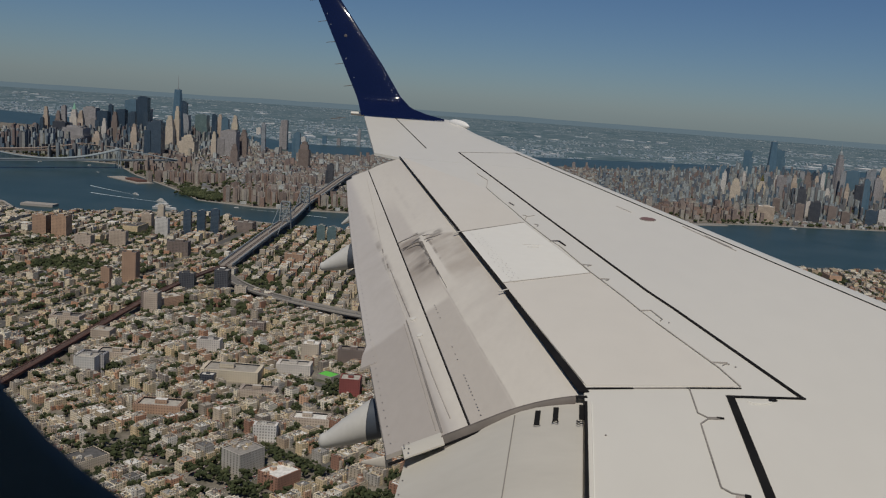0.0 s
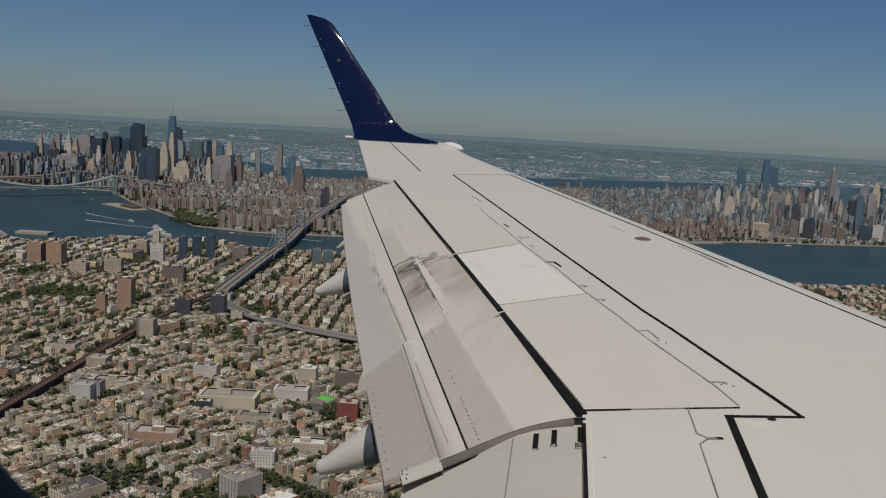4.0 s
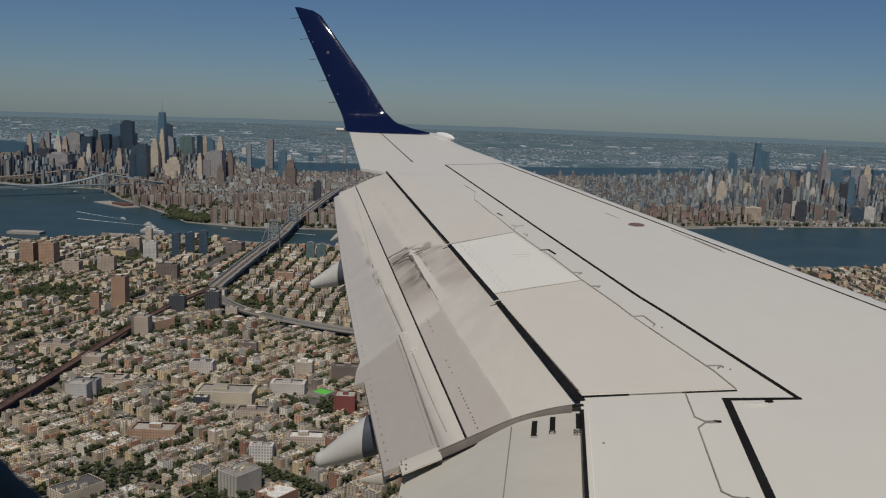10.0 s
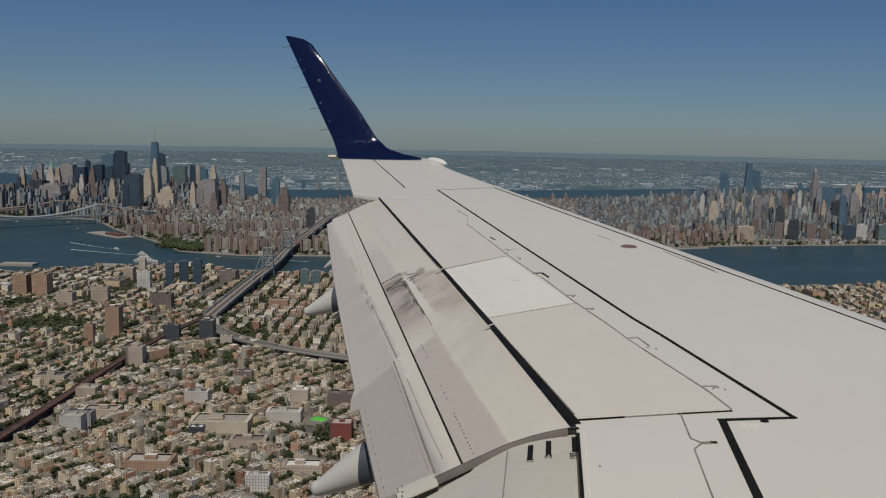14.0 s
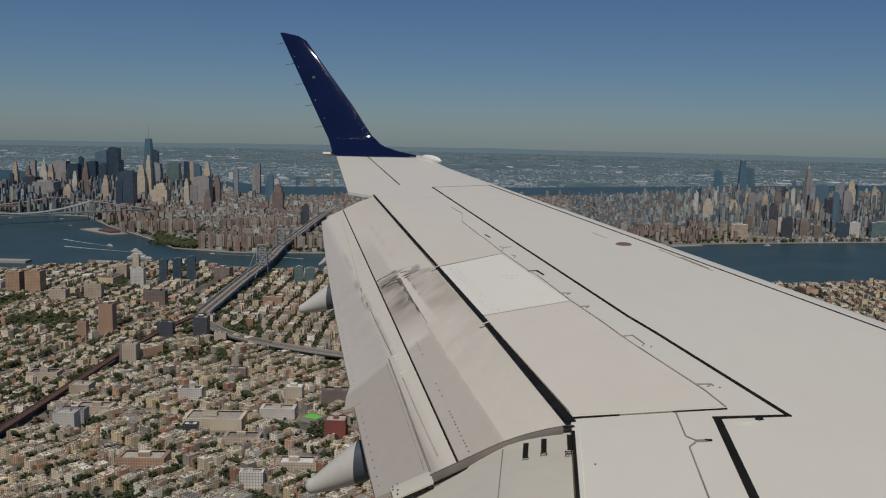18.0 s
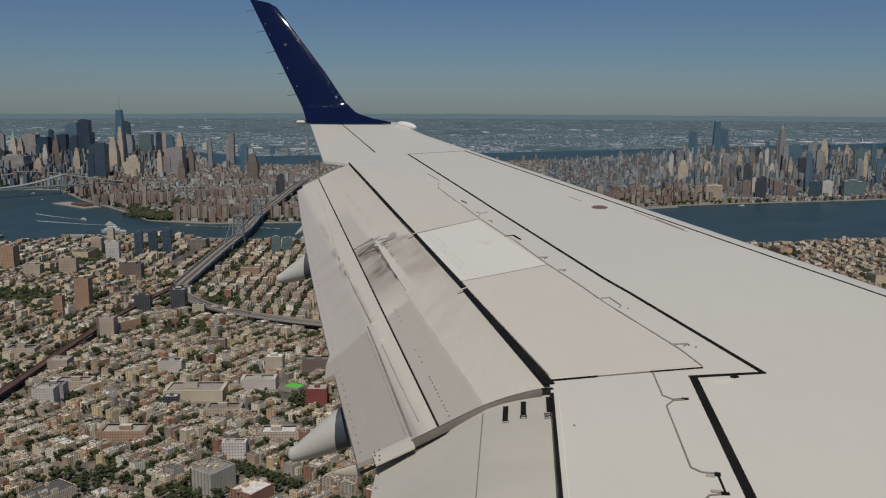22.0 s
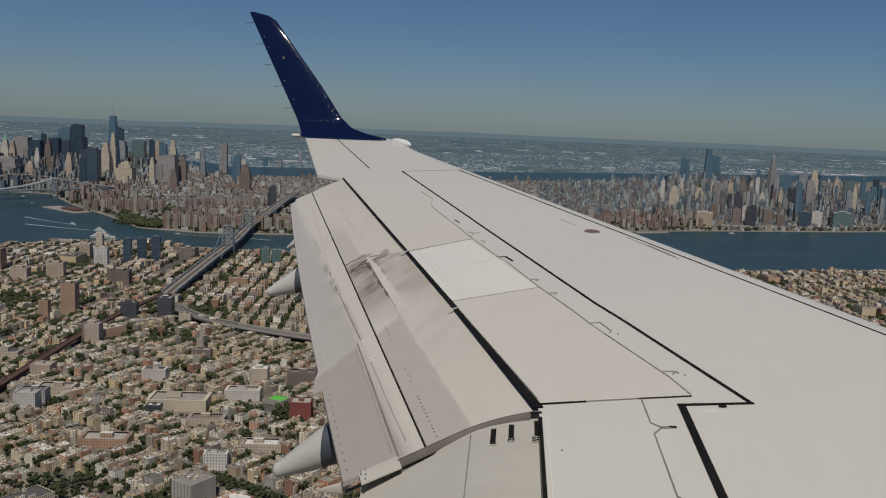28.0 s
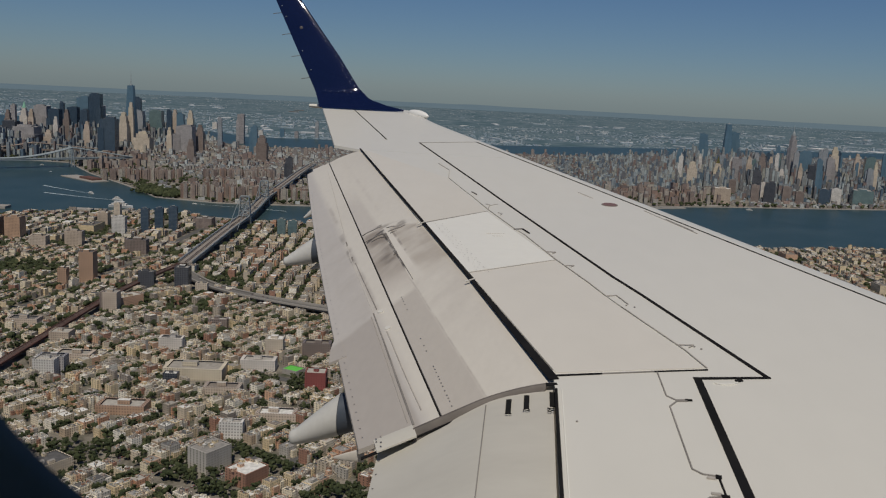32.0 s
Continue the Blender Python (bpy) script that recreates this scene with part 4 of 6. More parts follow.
for k, z in enumerate((1.19, 0.91, 0.64, 0.36, 0.08)):
    x = -2.764 - 0.5695 * (z + 0.246)
    y = 11.515 + 0.35 * (z + 0.246)
    rows = [[Vector((x + 0.01 - 0.125 * u, y + 0.004 * math.cos(t), z - 0.02 * u + 0.004 * math.sin(t))) for t in (0, 1.57, 3.14, 4.71)] for u in (0, 0.5, 1)]
    part("discharge_wick", loft("discharge_wick", rows, SEAL_GREY), winglet)
for k, z in enumerate((0.03, -0.12)):
    rows = [[Vector((-2.93 + 0.2 * z - 0.13 * u, 11.25 + z, plane_z(11.2) - 0.03 + 0.1 * z + 0.004 * math.cos(t))) + Vector((0, 0.004 * math.sin(t), 0)) for t in (0, 1.57, 3.14, 4.71)] for u in (0, 1)]
    part("discharge_wick", loft("discharge_wick", rows, SEAL_GREY), wing)

bm = bmesh.new()
rnd = random.Random(5)
for k in range(46):
    z = 0.0 + 1.2 * k / 45
    x = float(np.interp(z, zs, [q[1] for q in LEAD]))
    ch = x + 2.764 + 0.5695 * (z + 0.246)
    y = 11.515 + 0.35 * (z + 0.246) + TOE * ch * 0.42 - 0.012
    bmesh.ops.create_icosphere(bm, subdivisions=2, radius=rnd.choice((0.005, 0.007, 0.011)), matrix=Matrix.Translation((x - rnd.uniform(0.02, 0.14) * ch - 0.01, y + 0.004, z)))
# beads added along the base in place of its sun glints
for k in range(12):
    bmesh.ops.create_icosphere(bm, subdivisions=2, radius=rnd.choice((0.004, 0.006, 0.009)), matrix=Matrix.Translation((-2.75 + 0.04 * k + rnd.uniform(0, 0.02), 11.555 + TOE * (k / 16 - 0.5) * 0.8 - 0.026, -0.075 + rnd.uniform(-0.01, 0.01))))
for f in bm.faces:
    f.smooth = True
part("rivet_row", bm_mesh("rivet_row", bm, CHROME), winglet, "row of bright rivets, with beads standing in for glints")["kind"] = "stuff"

# ---- cabin wall and window surround ----
cabin = empty("cabin_window", (0, 0, EYE), "dark moulded surround of an airliner cabin window", "window")
RIM_Y, ARC = 0.2, 0.1065
CORNERS = ((0.055, 0.195, 0), (-0.055, 0.195, 1), (-0.066, -0.0183, 2), (0.055, -0.026, 3))


def rim_ring(y, grow, k=14):
    """The rounded oblong of the window, widened by grow."""
    ring = []
    for cx, cz, q in CORNERS:
        for i in range(k):
            t = (q + i / (k - 1)) * math.pi / 2
            ring.append(Vector((cx + (ARC + grow) * math.cos(t), y, cz + (ARC + grow) * math.sin(t))))
    return ring


prof = ((-0.06, 0.42), (-0.055, 0.10), (-0.035, 0.055), (-0.015, 0.018), (-0.004, 0.003), (0.0, 0.0), (0.006, 0.006), (0.03, 0.028), (0.06, 0.06), (0.065, 0.42))
bm = bmesh.new()
vs = [[bm.verts.new(p) for p in rim_ring(RIM_Y + dy, g)] for dy, g in prof]
k = len(vs[0])
for a, b in zip(vs, vs[1:]):
    for i in range(k):
        bm.faces.new((a[i], a[(i + 1) % k], b[(i + 1) % k], b[i]))
bmesh.ops.recalc_face_normals(bm, faces=bm.faces)
part("window_surround", bm_mesh("window_surround", bm, CABIN, True), cabin)
# plain cabin shell behind the window
bm = bmesh.new()
NX, NT = 21, 48
shell = [[bm.verts.new((-2.5 + 5.0 * i / (NX - 1), -1.24 + 1.5 * math.cos(2 * math.pi * j / NT), 0.0 + 1.5 * math.sin(2 * math.pi * j / NT))) for j in range(NT)] for i in range(NX)]
for i in range(NX - 1):
    for j in range(NT):
        f = (shell[i][j], shell[i + 1][j], shell[i + 1][(j + 1) % NT], shell[i][(j + 1) % NT])
        c0 = sum((v.co for v in f), Vector()) / 4
        if c0.y > 0 and abs(c0.x) < 0.5 and -0.5 < c0.z < 0.66:
            continue
        bm.faces.new(f)
tagged(part("wall_cabin", bm_mesh("wall_cabin", bm, CABIN), None, "dark curved cabin wall around the window seat", (0, 0, EYE)), category="wall", kind="structure")

# ---- the land ----
def flat(name, outline, z, mat, label, kind="structure", category=""):
    me = mesh_of(name, [(x, y, z) for x, y in outline], [list(range(len(outline)))], mat)
    return tagged(new(name, me), label, category, kind=kind)


def shore(pts):
    xs, ys = zip(*pts)
    return lambda x: float(np.interp(x, xs, ys))


brooklyn_y = shore(((-1500, 760), (-700, 640), (-345, 505), (-322, 482), (-300, 474), (-286, 496), (-240, 522), (-205, 522), (-185, 514), (-143, 512), (-60, 520), (60, 520), (146, 527), (209, 555), (420, 610), (1500, 900)))
manhattan_y = shore(((-1500, 1180), (-760, 900), (-495, 777), (-419, 778), (-358, 700), (-300, 640), (-253, 585), (-206, 575), (-148, 588), (0, 650), (111, 714), (159, 735), (293, 783), (700, 980), (1500, 1400)))
hudson_near = shore(((-1500, 1330), (-934, 1210), (-640, 1270), (-455, 1240), (-400, 1140), (-355, 1105), (-49, 1230), (189, 1350), (330, 1480), (600, 1640), (1500, 2180)))
hudson_far = shore(((-1500, 1750), (-934, 1520), (-640, 1450), (-466, 1345), (-415, 1285), (-49, 1430), (225, 1605), (600, 1820), (1500, 2330)))

R_FAR = 4850
N = 96
disc_pts = [(R_FAR * math.cos(2 * math.pi * k / N), R_FAR * math.sin(2 * math.pi * k / N)) for k in range(N)]
flat("ground", disc_pts, 0.0, GROUND, "grey-brown built-up ground of a wide coastal town", category="ground")
# far land in colours that already hold the haze
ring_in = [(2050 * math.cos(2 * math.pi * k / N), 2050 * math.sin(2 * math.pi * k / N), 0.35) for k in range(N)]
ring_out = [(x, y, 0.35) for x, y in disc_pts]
me = mesh_of("hazed_plain", ring_in + ring_out, [(k, (k + 1) % N, N + (k + 1) % N, N + k) for k in range(N)], FAR)
tagged(new("backdrop_plain", me), "plain of distant suburbs with haze painted in as blue-green", "backdrop", kind="structure")
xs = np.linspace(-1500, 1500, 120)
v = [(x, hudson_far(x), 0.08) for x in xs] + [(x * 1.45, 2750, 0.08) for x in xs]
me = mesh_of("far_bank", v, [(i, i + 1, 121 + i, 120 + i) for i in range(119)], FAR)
tagged(new("backdrop_bank", me), "low-lying far bank of the wide river, haze painted into its colour", "backdrop", kind="structure")
for name, lo, hi, label in (("water", brooklyn_y, manhattan_y, "dark blue tidal river between two towns"), ("water_far", hudson_near, hudson_far, "wide blue river beyond the island")):
    xs = np.linspace(-1500, 1500, 220)
    v = [(x, lo(x), 0.06) for x in xs] + [(x, hi(x), 0.06) for x in xs]
    k = len(xs)
    me = mesh_of(name, v, [(i, i + 1, k + i + 1, k + i) for i in range(k - 1)], WATER)
    tagged(new(name, me), label, "river", kind="structure")
# stone bulkheads along the shores
for lo, sgn in ((brooklyn_y, -1), (manhattan_y, 1)):
    xs = np.linspace(-760, 600, 200)
    rows = [[Vector((x, lo(x) + sgn * 2.2, 0.1)), Vector((x, lo(x) + sgn * 2.2, 0.5)), Vector((x, lo(x), 0.5)), Vector((x, lo(x), 0.0))] for x in xs]
    tagged(new("seawall", grid_mesh("seawall", rows, CONCRETE, 0, False)), "pale concrete seawall along the river", "seawall", kind="structure")
# low wooded ridges that close the horizon, their blue is painted-in haze
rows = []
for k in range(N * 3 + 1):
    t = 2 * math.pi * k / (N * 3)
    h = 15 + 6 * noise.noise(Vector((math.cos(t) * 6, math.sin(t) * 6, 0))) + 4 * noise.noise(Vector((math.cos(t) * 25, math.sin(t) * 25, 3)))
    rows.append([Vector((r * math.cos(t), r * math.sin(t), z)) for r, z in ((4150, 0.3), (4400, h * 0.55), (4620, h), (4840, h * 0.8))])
tagged(new("backdrop_ridge", grid_mesh("backdrop_ridge", rows, RIDGE)), "low wooded ridges on the horizon, tinted blue for haze", "backdrop", kind="structure")


# ---- builders for the town ----
class Soup:
    """Collects boxes and clumps for one mesh; walls take the first material, roofs the second."""

    def __init__(self):
        self.v, self.f, self.m = [], [], []

    def quad(self, pts, mat):
        k = len(self.v)
        self.v += pts
        self.f.append(tuple(range(k, k + len(pts))))
        self.m.append(mat)

    def box(self, x, y, z0, z1, w, d, ang, wall=0, roof=1, lip=0.0):
        c, s = math.cos(ang), math.sin(ang)
        b = [(x + c * u * w / 2 - s * v * d / 2, y + s * u * w / 2 + c * v * d / 2) for u, v in ((-1, -1), (1, -1), (1, 1), (-1, 1))]
        k = len(self.v)
        self.v += [(*p, z0) for p in b] + [(*p, z1) for p in b]
        for i in range(4):
            j = (i + 1) % 4
            self.f.append((k + i, k + j, k + 4 + j, k + 4 + i))
            self.m.append(wall)
        top = z1
        if lip:
            g = 1 - lip / min(w, d) * 2
            q = [(x + c * u * w * g / 2 - s * v * d * g / 2, y + s * u * w * g / 2 + c * v * d * g / 2) for u, v in ((-1, -1), (1, -1), (1, 1), (-1, 1))]
            self.v += [(*p, z1) for p in q]
            for i in range(4):
                j = (i + 1) % 4
                self.f.append((k + 4 + i, k + 4 + j, k + 8 + j, k + 8 + i))
                self.m.append(wall)
            top = z1 - lip * 0.8
            b = q
        self.quad([(*p, top) for p in b], roof)

    def done(self, name, mats, label, category, kind="stuff", group=""):
        me = mesh_of(name, self.v, self.f, mats, self.m)
        return tagged(new(name, me), label, category, group, kind)


ICO = None


def ico():
    global ICO
    if ICO is None:
        bm = bmesh.new()
        bmesh.ops.create_icosphere(bm, subdivisions=1, radius=1)
        bm.verts.index_update()
        ICO = ([v.co.copy() for v in bm.verts], [tuple(v.index for v in f.verts) for f in bm.faces])
        bm.free()
    return ICO


def tree_clumps(soup, x, y, r, rnd, z0=0.0):
    """A crown of uneven clumps; the nearer trees have more and smaller ones."""
    vs, fs = ico()
    near = y < 250
    for _ in range(8 if near else (2 if r < 0.9 else 3)):
        spread = 0.75 if near else 0.6
        cx, cy = x + rnd.uniform(-spread, spread) * r, y + rnd.uniform(-spread, spread) * r
        cz = z0 + 0.55 + r * (rnd.uniform(0.35, 1.45) if near else rnd.uniform(0.7, 1.2))
        q = r * (rnd.uniform(0.26, 0.52) if near else rnd.uniform(0.55, 0.95))
        k = len(soup.v)
        for v in vs:
            j = q * rnd.uniform(0.6, 1.35)
            soup.v.append((cx + v.x * j, cy + v.y * j, cz + v.z * j * 0.85))
        soup.f += [(a + k, b + k, c + k) for a, b, c in fs]
        soup.m += [0] * len(fs)


KEEP_CLEAR = []          # (x, y, radius) kept free of ordinary houses


def clear(x, y):
    for cx, cy, r in KEEP_CLEAR:
        if (x - cx) ** 2 + (y - cy) ** 2 < r * r:
            return True
    return False


def seg_dist(x, y, pts):
    best = 1e9
    for (ax, ay), (bx, by) in zip(pts, pts[1:]):
        dx, dy = bx - ax, by - ay
        t = max(0, min(1, ((x - ax) * dx + (y - ay) * dy) / (dx * dx + dy * dy)))
        best = min(best, math.hypot(x - ax - t * dx, y - ay - t * dy))
    return best


def tower(x, y, w, h, style, depth=None):
    """A high-rise: shaft, set-back crown, plant room, roof; some with a spire or cupola."""
    kind = style.split("_")[0]
    mat = {"stone": TOWER["stone"], "gold": TOWER["sand"]}.get(kind, TOWER.get(kind))
    d = depth or w * 0.9
    names = {"navy": "dark navy glass", "dark": "dark brown glass", "glass": "blue glass", "navyglass": "deep blue glass", "teal": "green glass", "slate": "slate grey", "grey": "grey concrete", "brown": "brown masonry", "tan": "tan masonry", "sand": "sand limestone", "stone": "pale stone", "white": "white", "brick": "tan brick", "red": "red brick", "gold": "sand stone, gold-topped"}
    size = "tall " if h > 30 else ("high " if h > 12 else "mid-rise ")
    t = empty("tower_building", (x, y, 0), f"{size}{names[kind]} building with rows of windows in the town", "building", "town towers")
    ang = -0.16 if x > 60 and y > 700 else 0.12
    rnd = random.Random(int(x * 7 + y * 13))
    s = Soup()
    stepped = kind in ("tan", "sand", "stone", "brown", "gold") and h > 18
    h1 = h * (0.72 if stepped else 1.0)
    s.box(0, 0, 0, h1, w, d, ang, lip=min(0.5, w * 0.05))
    if stepped:
        s.box(0, 0, h1, h * 0.9, w * 0.74, d * 0.74, ang, lip=0.3)
        s.box(0, 0, h * 0.9, h, w * 0.5, d * 0.5, ang, lip=0.2)
    elif h > 16:
        # a lower shoulder and a slim rooftop screen break up the flat-topped shafts
        k = rnd.choice((-1, 1))
        s.box(k * w * 0.42, -d * 0.12, 0, h * rnd.uniform(0.55, 0.86), w * 0.42, d * 1.02, ang, lip=0.3)
        s.box(-k * w * 0.12, 0, h - 0.3, h + rnd.uniform(0.8, 2.2), w * 0.55, d * 0.5, ang, lip=0.2)
    roof = LOW_ROOF if h < 13 else TOWER_ROOF
    me = mesh_of("shaft", s.v, s.f, [mat, roof], s.m)
    part("shaft", me, t)
    top = Soup()
    k = 0.25 if stepped or h < 6 else 0.4
    top.box(rnd.uniform(-0.1, 0.1) * w, 0, h - 0.3, h + 0.03 * w + 0.4, w * k, d * k, ang)
    part("plant_room", mesh_of("plant_room", top.v, top.f, [mat, roof], top.m), t)
    if style.endswith("spire") or style.endswith("cupola"):
        hs = w * (0.9 if style.endswith("spire") else 0.5)
        bm = bmesh.new()
        bmesh.ops.create_cone(bm, cap_ends=True, segments=8 if kind != "gold" else 6, radius1=w * 0.28, radius2=0.05, depth=hs, matrix=Matrix.Translation((0, 0, h + hs / 2)))
        part("spire", bm_mesh("spire", bm, GOLD if kind == "gold" else (COPPER if kind == "stone" else mat)), t)
    KEEP_CLEAR.append((x, y, max(w, d) * (0.6 if h < 13 else 0.75)))
    return t


tower(-632, 1000, 4.1, 24.4, "navy")
tower(-633, 1010, 6.1, 38.0, "tan")
tower(-617, 1010, 6.8, 34.0, "brown")
tower(-628, 1040, 5.6, 38.9, "grey")
tower(-626, 1060, 9.2, 35.3, "stone_spire")
tower(-611, 1050, 7.0, 34.4, "tan")
tower(-614, 1080, 15.8, 38.1, "grey")
tower(-565, 930, 13.8, 26.1, "dark")
tower(-529, 900, 21.7, 23.2, "grey")
tower(-575, 1040, 13.1, 36.4, "navy")
tower(-593, 1090, 5.1, 42.9, "navy")
tower(-530, 960, 5.7, 31.6, "stone")
tower(-544, 1010, 7.4, 37.7, "brown")
tower(-573, 1080, 12.1, 38.3, "navy")
tower(-595, 1150, 15.1, 49.1, "glass")
tower(-522, 1010, 8.0, 38.5, "navy")
tower(-553, 1100, 13.0, 55.7, "navy")
tower(-557, 1120, 9.6, 40.5, "grey")
tower(-418, 858, 14.6, 37.8, "navyglass")
tower(-451, 960, 9.4, 40.2, "sand")
tower(-447, 970, 6.3, 51.3, "sand")
tower(-506, 1120, 12.4, 36.3, "slate")
tower(-520, 1150, 7.5, 51.6, "navy")
tower(-499, 1160, 15.8, 36.3, "teal")
tower(-415, 930, 17.0, 22.4, "sand")
tower(-465, 1120, 5.8, 39.4, "navy")
tower(-386, 930, 5.4, 28.3, "sand")
tower(-488, 870, 8.7, 22.4, "tan")
tower(-478, 930, 6.8, 29.7, "tan")
tower(-490, 1200, 7.7, 37.1, "tan")
tower(-468, 1200, 8.5, 37.2, "sand")
tower(-462, 1150, 8.9, 33.8, "glass")
tower(-380, 960, 17.9, 29.0, "grey")
tower(-331, 850, 7.1, 22.5, "brown")
tower(-371, 980, 8.2, 30.1, "brown")
tower(-373, 1050, 4.7, 35.5, "slate")
tower(-380, 1150, 8.8, 37.9, "grey")
tower(-315, 1000, 7.6, 30.1, "glass")
tower(-275, 900, 10.8, 27.1, "brown")
tower(-208, 760, 5.8, 17.6, "dark")
tower(240, 1290, 11.0, 39.8, "glass")
tower(282, 1290, 11.7, 43.9, "glass")
tower(204, 1000, 8.5, 18.7, "gold_spire")
tower(161, 980, 4.5, 25.1, "white_spire")
tower(163, 920, 9.5, 23.6, "sand")
tower(237, 1000, 5.7, 27.5, "tan")
tower(253, 1010, 7.4, 30.7, "brown")
tower(271, 1020, 4.0, 30.3, "white")
tower(224, 1000, 9.6, 24.9, "grey")
tower(339, 1150, 14.7, 29.5, "glass")
tower(295, 960, 13.9, 24.8, "dark")
tower(342, 1100, 4.9, 33.2, "slate")
tower(374, 1150, 9.5, 36.6, "sand")
tower(322, 1000, 7.8, 29.8, "grey")
tower(391, 1120, 6.8, 31.2, "tan")
tower(399, 1100, 10.9, 28.2, "teal")
tower(362, 980, 4.3, 29.9, "sand")
tower(195, 792, 6.7, 15.0, "brown")
tower(209, 798, 8.1, 17.1, "dark")
tower(225, 805, 6.8, 14.1, "brown")
tower(235, 800, 6.7, 10.7, "brown")
tower(257, 805, 9.0, 13.5, "navyglass")
tower(270, 815, 8.2, 13.7, "white")
tower(294, 820, 16.8, 13.5, "teal")
tower(163, 770, 13.2, 12.8, "tan")
tower(186, 840, 6.2, 14.4, "brown")
tower(-224, 468, 3.4, 12.0, "sand")
tower(-227, 458, 5.5, 8.4, "tan")
tower(-179, 479, 10.3, 5.5, "brown")
tower(-257, 406, 6.9, 11.2, "brick")
tower(-247, 407, 7.5, 11.8, "brick")
tower(-172, 333, 5.6, 12.4, "brick")
tower(-177, 323, 3.5, 7.2, "brick")
tower(-131, 328, 5.4, 9.9, "dark")
tower(-141, 289, 4.9, 8.0, "tan")
tower(-127, 222, 5.8, 5.4, "white")
tower(-54, 229, 5.6, 5.4, "red")
tower(-73, 255, 5.3, 6.1, "sand")
tower(-139, 252, 6.0, 4.1, "tan")
tower(-89, 232, 16.3, 3.3, "sand", 8.2)
tower(-127, 225, 7.5, 5.3, "grey", 3.8)
tower(-143, 292, 6.3, 7.1, "brown", 3.2)
tower(-146, 329, 6.1, 7.0, "dark", 3.0)
tower(-123, 327, 4.5, 4.2, "sand", 2.5)
tower(-99, 278, 6.2, 4.3, "brown", 3.1)
tower(-61, 259, 8.7, 4.5, "brown", 4.4)
tower(-92, 222, 3.8, 4.0, "dark", 2.5)
tower(-65, 192, 5.5, 4.0, "white", 2.7)
tower(-77, 220, 9.6, 2.4, "tan", 4.8)
tower(-127, 237, 10.6, 2.6, "tan", 5.3)
tower(-74, 242, 10.0, 3.4, "stone", 5.0)
tower(-105, 254, 7.2, 4.1, "stone", 3.6)
tower(-160, 267, 10.1, 2.9, "tan", 5.1)
tower(-58, 205, 10.0, 2.3, "tan", 5.0)
tower(-96, 202, 11.9, 2.3, "brick", 6.0)
tower(-180, 395, 10.0, 6.7, "brown", 5.0)
tower(-225, 390, 7.8, 6.4, "tan", 4.9)
tower(-212, 398, 8.1, 8.2, "tan", 4.0)
tower(-125, 401, 8.8, 5.0, "brick", 5.4)
tower(-187, 455, 4.4, 14.2, "navyglass", 2.5)
tower(-193, 451, 4.4, 13.6, "navyglass", 2.5)
tower(-199, 447, 4.1, 13.5, "navyglass", 2.5)
tower(-208, 436, 6.8, 10.2, "white", 3.4)
tower(-130, 463, 4.4, 9.9, "teal", 4.0)
tower(-124, 463, 4.6, 9.6, "teal", 4.0)


# high-rises on the far bank of the wide river
for x, y, w, h, style in ((-322, 1330, 6, 37, "slate"), (-298, 1345, 8, 19, "stone"), (-281, 1350, 7, 24, "glass"), (-267, 1355, 9, 21, "white"), (-250, 1360, 6, 26, "slate"), (-234, 1368, 8, 18, "stone"), (-220, 1375, 7, 22, "glass"), (-203, 1385, 11, 14, "tan"), (-352, 1325, 7, 15, "grey"), (-374, 1325, 8, 19, "glass"), (-176, 1400, 8, 12, "brick"), (-520, 1440, 9, 17, "stone"), (-452, 1360, 8, 15, "white"), (-410, 1335, 8, 12, "stone")):
    tower(x, y, w * 0.8, h * 0.68, style)


# tallest tower, tapered with chamfered corners and a mast
def tapered_tower(x, y, w, h, mast, mat, label):
    t = empty("skyscraper", (x, y, 0), label, "building", "town towers")
    base = [(-1, -1), (0, -1), (1, -1), (1, 0), (1, 1), (0, 1), (-1, 1), (-1, 0)]
    rings = [[Vector((a * w / 2, b * w / 2, 0)) for a, b in base]]
    rings.append([Vector((a * w / 2, b * w / 2, h * 0.14)) for a, b in base])
    rings.append([Vector((a * w / 2 * (0.52 if a * b else 0.72), b * w / 2 * (0.52 if a * b else 0.72), h)) for a, b in base])
    part("shaft", loft("shaft", rings, mat, False), t)
    rings = [[Vector((r * math.cos(q), r * math.sin(q), z)) for q in np.linspace(0, 2 * math.pi, 8, endpoint=False)] for r, z in ((w * 0.2, h), (w * 0.2, h + 1.0), (0.5, h + 1.2), (0.3, h + mast * 0.6), (0.1, h + mast))]
    part("mast", loft("mast", rings, STEEL_GREY, False), t, "thin grey mast")
    KEEP_CLEAR.append((x, y, w))


tapered_tower(-474, 1029, 12.0, 69.5, 17, TOWER["glass"], "tallest blue glass skyscraper with tapering faces and a mast")
tapered_tower(269, 1271, 12.0, 55.5, 3, TOWER["glass"], "tall pointed blue glass skyscraper by the far river")


